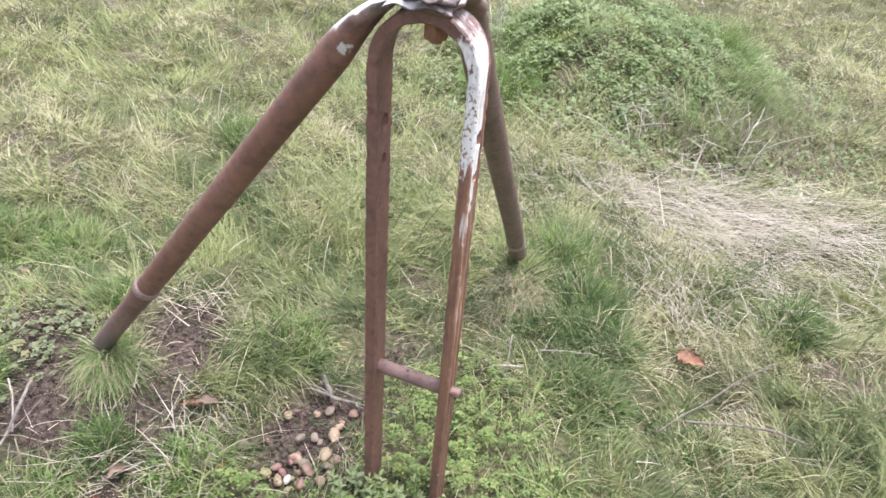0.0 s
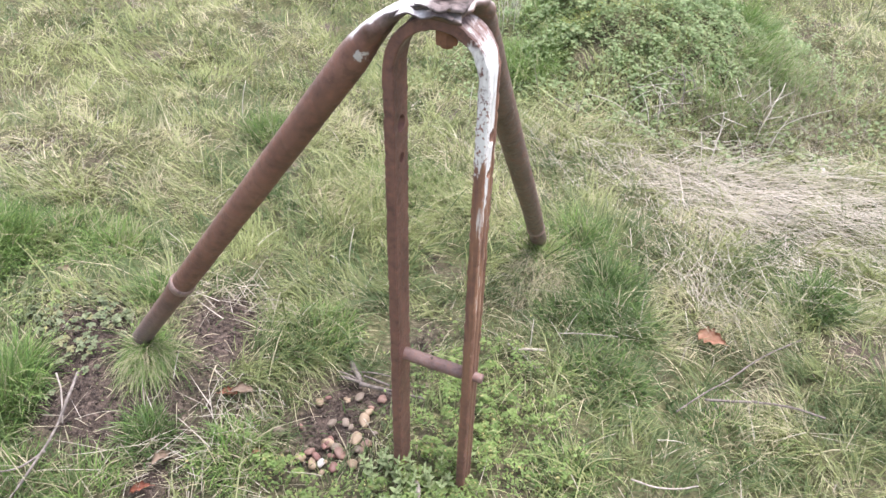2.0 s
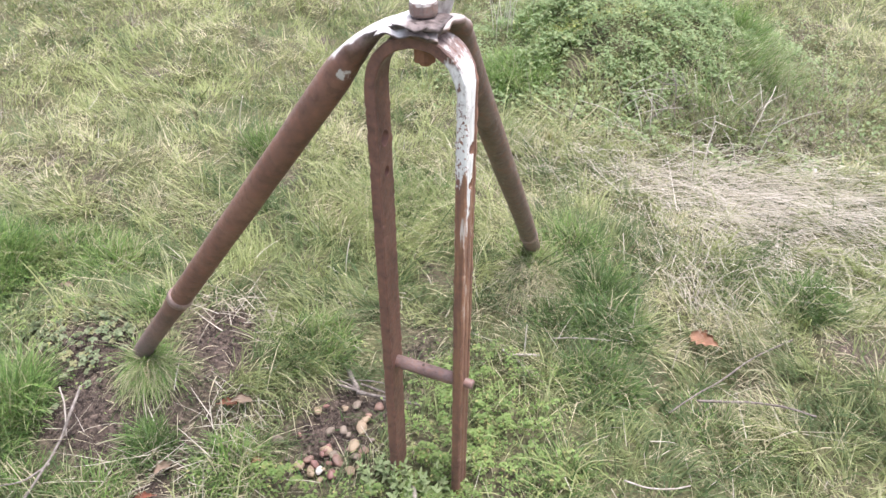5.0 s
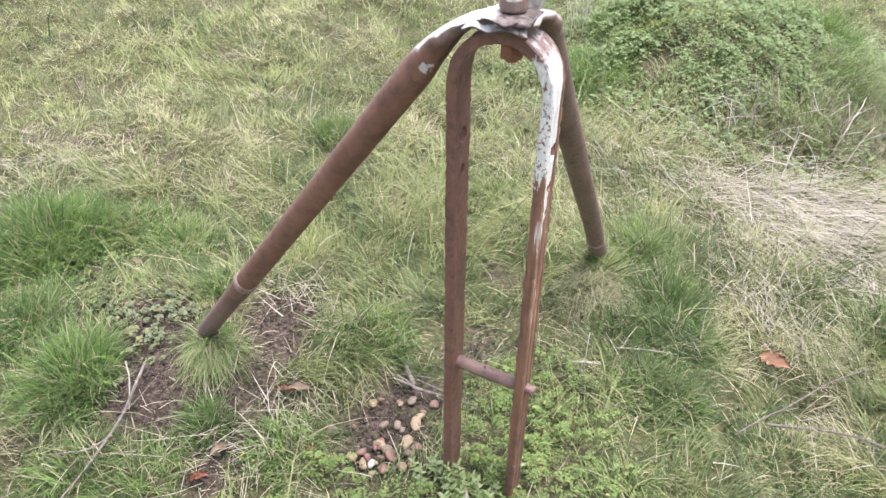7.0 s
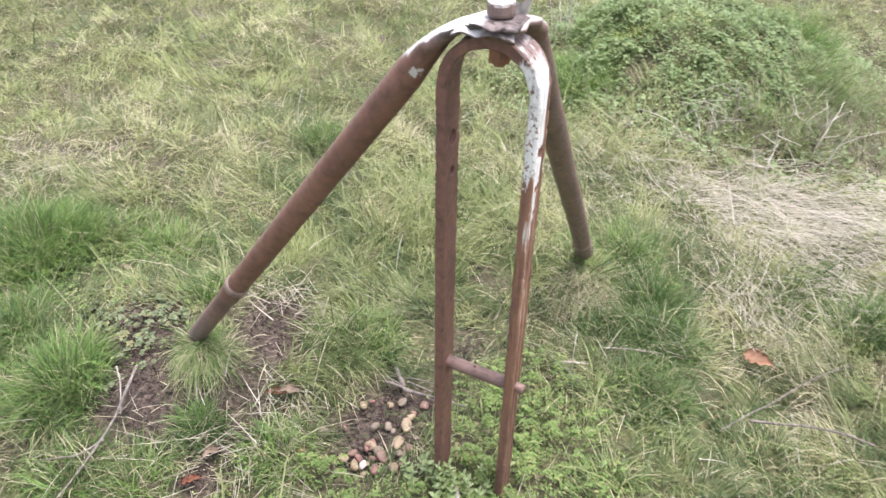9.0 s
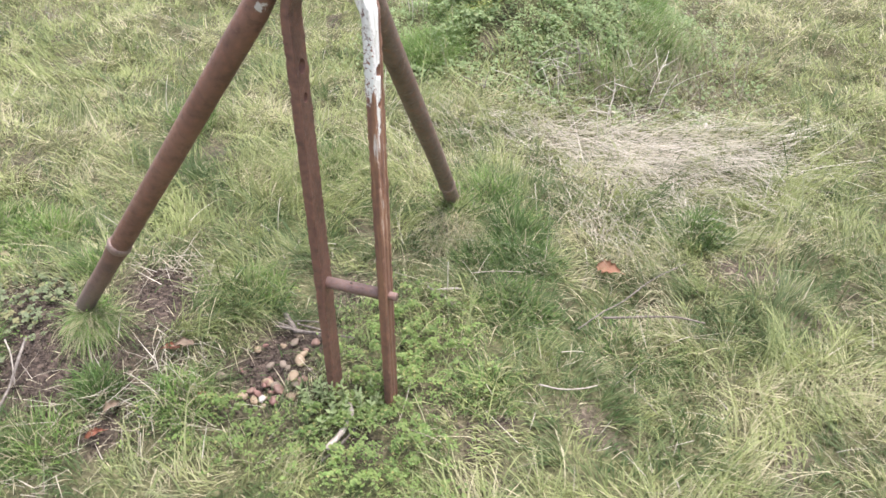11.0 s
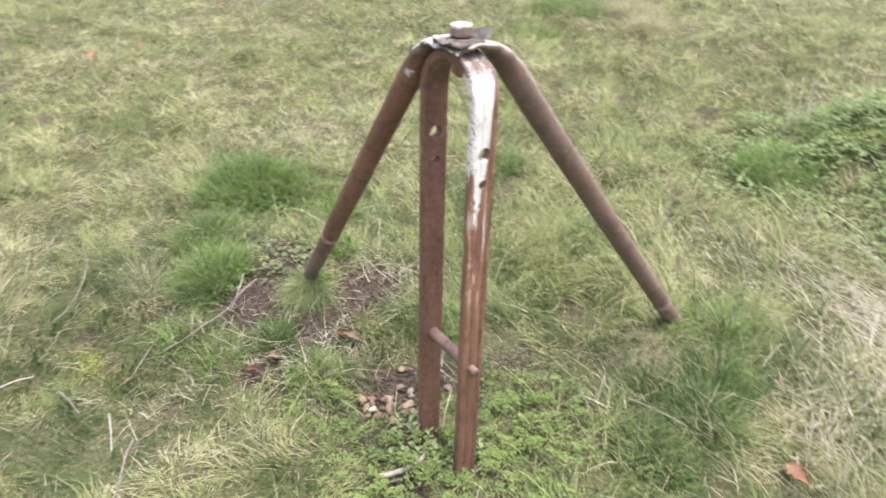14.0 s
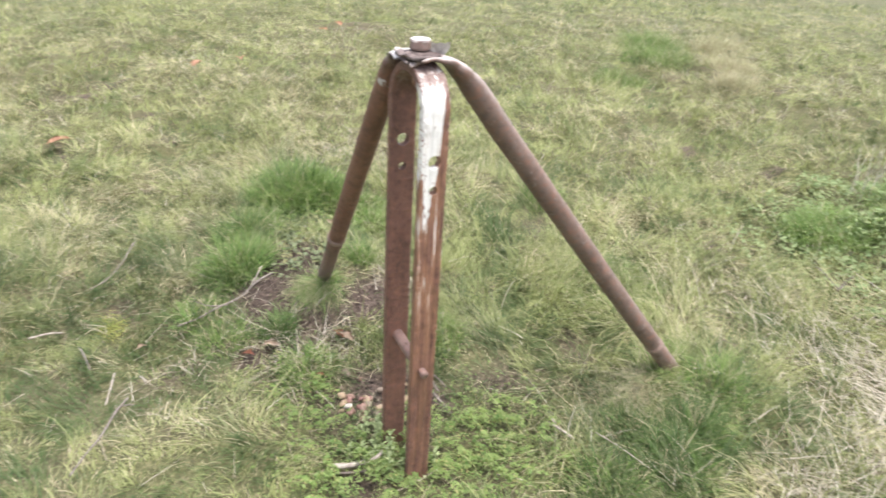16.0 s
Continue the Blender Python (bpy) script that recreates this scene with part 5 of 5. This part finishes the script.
stick([(0.101, 1.59), (0.19, 1.615, 0.006), (0.284, 1.643)], 0.0022, 0.0015, PALE_STICK, "thin bleached stem lying across a tuft", 0.065, seed=8)
stick([(-0.210, 0.822), (-0.190, 0.865, 0.004), (-0.175, 0.905, 0.006), (-0.170, 0.945, 0.006), (-0.178, 0.970, 0.008), (-0.186, 0.985, 0.010)], 0.0085, 0.0055, PALE_STICK, "bent bleached pale stick at the foot of the stand", 0.030, seed=5)
stick([(-0.22, 0.80), (-0.18, 0.86, 0.005), (-0.15, 0.92, 0.01)], 0.004, 0.003, TWIG, "short grey twig at the foot of the stand", 0.01, seed=6)
for q, (line, r0, r1) in enumerate((([(-0.53, 1.302), (-0.49, 1.294, 0.004), (-0.448, 1.283)], 0.0036, 0.003), ([(-0.515, 1.285), (-0.43, 1.272, 0.006), (-0.344, 1.261)], 0.0046, 0.0036),
                                   ([(-0.445, 1.267, 0.006), (-0.35, 1.266, 0.008), (-0.245, 1.27)], 0.0050, 0.0040), ([(-0.446, 1.307), (-0.36, 1.292)], 0.0036, 0.0026), ([(-0.50, 1.31), (-0.43, 1.325), (-0.37, 1.33)], 0.0026, 0.002))):
    stick(line, r0, r1, TWIG, "grey broken twig beside the pebbles", 0.022, seed=10 + q)
stick([(-0.500, 1.345, 0.012), (-0.475, 1.315, 0.006), (-0.449, 1.287)], 0.0085, 0.0075, TWIG, "short thick dark broken stick beside the pebbles", 0.018, seed=15)
stick([(-0.05, 1.55), (0.0, 1.52), (0.05, 1.47)], 0.006, 0.003, PALE_STICK, "short pale splinter of wood on the ground", 0.02, seed=20)


# ---- fallen leaves ----
def fallen_leaf(cx, cy, lift, size, turn, tilt, mat, label, lobes=4):
    """A lobed leaf, curled, with a raised midrib and stalk."""
    bm = bmesh.new()
    rows = 18
    grid = []
    for i in range(rows + 1):
        t = i / rows
        env = math.sin(math.pi * min(1, t * 0.93 + 0.05)) ** 0.7
        w = size * 0.36 * env * (0.80 + 0.20 * math.cos(2 * math.pi * lobes * t)) * (0.6 + 0.6 * t)
        row = []
        for s in (-1, -0.55, 0, 0.55, 1):
            curl = size * (0.10 * s * s * env + 0.10 * math.sin(3.0 * t + 0.6) - (0.02 if s == 0 else 0))
            row.append(bm.verts.new((size * (t - 0.5), w * s + 0.03 * size * math.sin(5 * t), curl)))
        grid.append(row)
    for i in range(rows):
        for j in range(4):
            bm.faces.new((grid[i][j], grid[i + 1][j], grid[i + 1][j + 1], grid[i][j + 1]))
    bmesh.ops.solidify(bm, geom=bm.faces[:], thickness=0.0007)
    for f in bm.faces:
        f.smooth = True
    ob = part("fallen_leaf", bm, mat)
    stem = sweep("leaf_stalk", [(-0.47 * size, 0, 0.05 * size), (-0.6 * size, 0.01 * size, 0.02 * size), (-0.72 * size, 0.03 * size, 0.03 * size)], 0.0009, 0.0009, None, None, 6)
    part("leaf_stalk", stem, mat, ob)
    ob.matrix_world = pose(cx, cy, float(ground_z(cx, cy)) + lift, tilt[0], tilt[1], turn)
    return tagged(ob, label, "leaf", "fallen leaves")


fallen_leaf(0.585, 1.79, 0.06, 0.105, 145, (-25, 10), OAK, "orange-brown lobed oak leaf fallen on grass")
fallen_leaf(-0.79, 1.12, 0.015, 0.05, 20, (10, 0), RED_LEAF, "small red-brown curled fallen leaf")
fallen_leaf(-0.87, 0.79, 0.02, 0.06, 200, (0, 15), RED_LEAF, "small red-brown fallen leaf among dead grass", 3)
fallen_leaf(-0.86, 0.88, 0.02, 0.065, 80, (10, 10), TAN_LEAF, "pale tan curled fallen leaf", 2)
fallen_leaf(-1.132, 0.472, 0.045, 0.045, 130, (10, 15), TAN_LEAF, "small tan curled leaf in meadow grass", 3)
fallen_leaf(-0.75, 1.13, 0.03, 0.06, 30, (12, 5), TAN_LEAF, "tan curled fallen leaf among dead grass", 2)
fallen_leaf(-0.63, 0.97, 0.015, 0.035, 50, (0, 0), RED_LEAF, "small red-brown fallen leaf", 3)
fallen_leaf(-1.55, 1.42, 0.03, 0.05, 10, (0, 0), TAN_LEAF, "tan fallen leaf among clover", 3)
for cx, cy in ((-4.75, 1.67), (-3.5, 0.48), (-4.8, 2.05), (-5.9, 3.3), (-6.4, 3.7)):
    fallen_leaf(cx, cy, 0.06, 0.13, rs.uniform(0, 360), (0, 0), OAK, "orange fallen leaf lying far off in the meadow")


# ---- pebbles ----
def pebble(cx, cy, size, mat, label, seed, lift=0.0):
    bm = bmesh.new()
    bmesh.ops.create_icosphere(bm, subdivisions=3, radius=0.5)
    r = random.Random(seed)
    size = size * 0.86
    off = Vector((r.random() * 50, r.random() * 50, 0))
    sx, sy, sz = size * r.uniform(0.9, 1.15), size * r.uniform(0.65, 0.9), size * r.uniform(0.45, 0.65)
    for v in bm.verts:
        c = v.co * (1 + 0.35 * noise.noise(v.co * 1.8 + off) + 0.06 * noise.noise(v.co * 6 + off))
        v.co = Vector((c.x * sx, c.y * sy, c.z * sz))
    for f in bm.faces:
        f.smooth = True
    ob = part("pebble", bm, mat)
    ob.matrix_world = pose(cx, cy, float(ground_z(cx, cy)) + sz * 0.18 + lift, r.uniform(-20, 20), r.uniform(-20, 20), r.uniform(0, 360))
    return tagged(ob, label, "pebble", "pebbles at the foot of the stand")


KINDS = ("smooth tan pebble on soil", "pinkish brown rounded pebble on soil", "small whitish pebble on soil", "dark red-brown pebble on soil", "dull grey pebble on soil")
# the ones that stand out
for q, (cx, cy, s, kind) in enumerate(((-0.46, 0.996, 0.036, 2), (-0.395, 1.162, 0.050, 0), (-0.42, 0.986, 0.044, 3), (-0.521, 1.001, 0.042, 0), (-0.484, 0.99, 0.036, 0), (-0.418, 1.034, 0.044, 1), (-0.392, 1.094, 0.050, 0),
                                       (-0.467, 1.068, 0.044, 0), (-0.378, 1.061, 0.038, 4), (-0.375, 1.012, 0.038, 0), (-0.392, 1.19, 0.036, 0), (-0.612, 1.056, 0.042, 4), (-0.541, 1.187, 0.038, 0), (-0.438, 1.242, 0.034, 4),
                                       (-0.369, 1.249, 0.034, 1), (-0.481, 1.129, 0.034, 4), (-0.505, 1.025, 0.036, 1), (-0.358, 1.079, 0.032, 1), (-0.47, 1.221, 0.024, 0), (-0.44, 1.06, 0.034, 4), (-0.445, 1.145, 0.032, 4))):
    pebble(cx, cy, s, STONES[kind], KINDS[kind], q)
for q in range(15):
    a, d = rs.uniform(0, 6.28), 0.15 * math.sqrt(rs.random())
    kind = rs.choice((0, 1, 1, 3, 3, 4, 4, 4))
    pebble(-0.46 + d * math.cos(a), 1.10 + 0.9 * d * math.sin(a), rs.uniform(0.012, 0.028), STONES[kind], KINDS[kind], 100 + q)


for q in range(7):
    a, d = rs.uniform(0, 6.28), 0.085 * math.sqrt(rs.random())
    kind = rs.choice((0, 1, 1, 3, 3, 4))
    pebble(-0.44 + d * math.cos(a), 1.03 + 0.7 * d * math.sin(a), rs.uniform(0.018, 0.034), STONES[kind], KINDS[kind], 200 + q, rs.choice((0, 0, 0.008)))


tagged(pebble(1.13, 3.09, 0.040, STONES[2], "", 300, 0.042), "small whitish lump lying in dry grass", "stone")


# ---- soil crumbs ----
def crumbs():
    r = np.random.default_rng(3)
    k = 110000
    x, y = r.uniform(-1.8, 0.3, k), r.uniform(0.6, 1.8, k)
    keep = r.random(k) < 0.35 * bare(x, y) ** 1.5
    x, y = x[keep], y[keep]
    k = len(x)
    s = 0.0014 + 0.006 * r.random(k) ** 3
    o = np.stack([x, y, ground_z(x, y) - 0.006], 1)
    dirs = np.array([(1, 0, 0), (0, 1, 0), (-1, 0, 0), (0, -1, 0), (0, 0, 0.8), (0, 0, -0.8)], float)
    v = o[:, None, :] + dirs[None] * s[:, None, None] * r.uniform(0.6, 1.3, (k, 6, 1))
    base = np.arange(k)[:, None] * 6
    tris = np.concatenate([base + np.array(f) for f in ((0, 1, 4), (1, 2, 4), (2, 3, 4), (3, 0, 4), (1, 0, 5), (2, 1, 5), (3, 2, 5), (0, 3, 5))])
    return tagged(new("soil_crumbs", mesh_arrays("soil_crumbs", v.reshape(-1, 3), None, tris, (), CLOD, False)), "loose dark brown soil crumbs", "soil", kind="stuff")


crumbs()
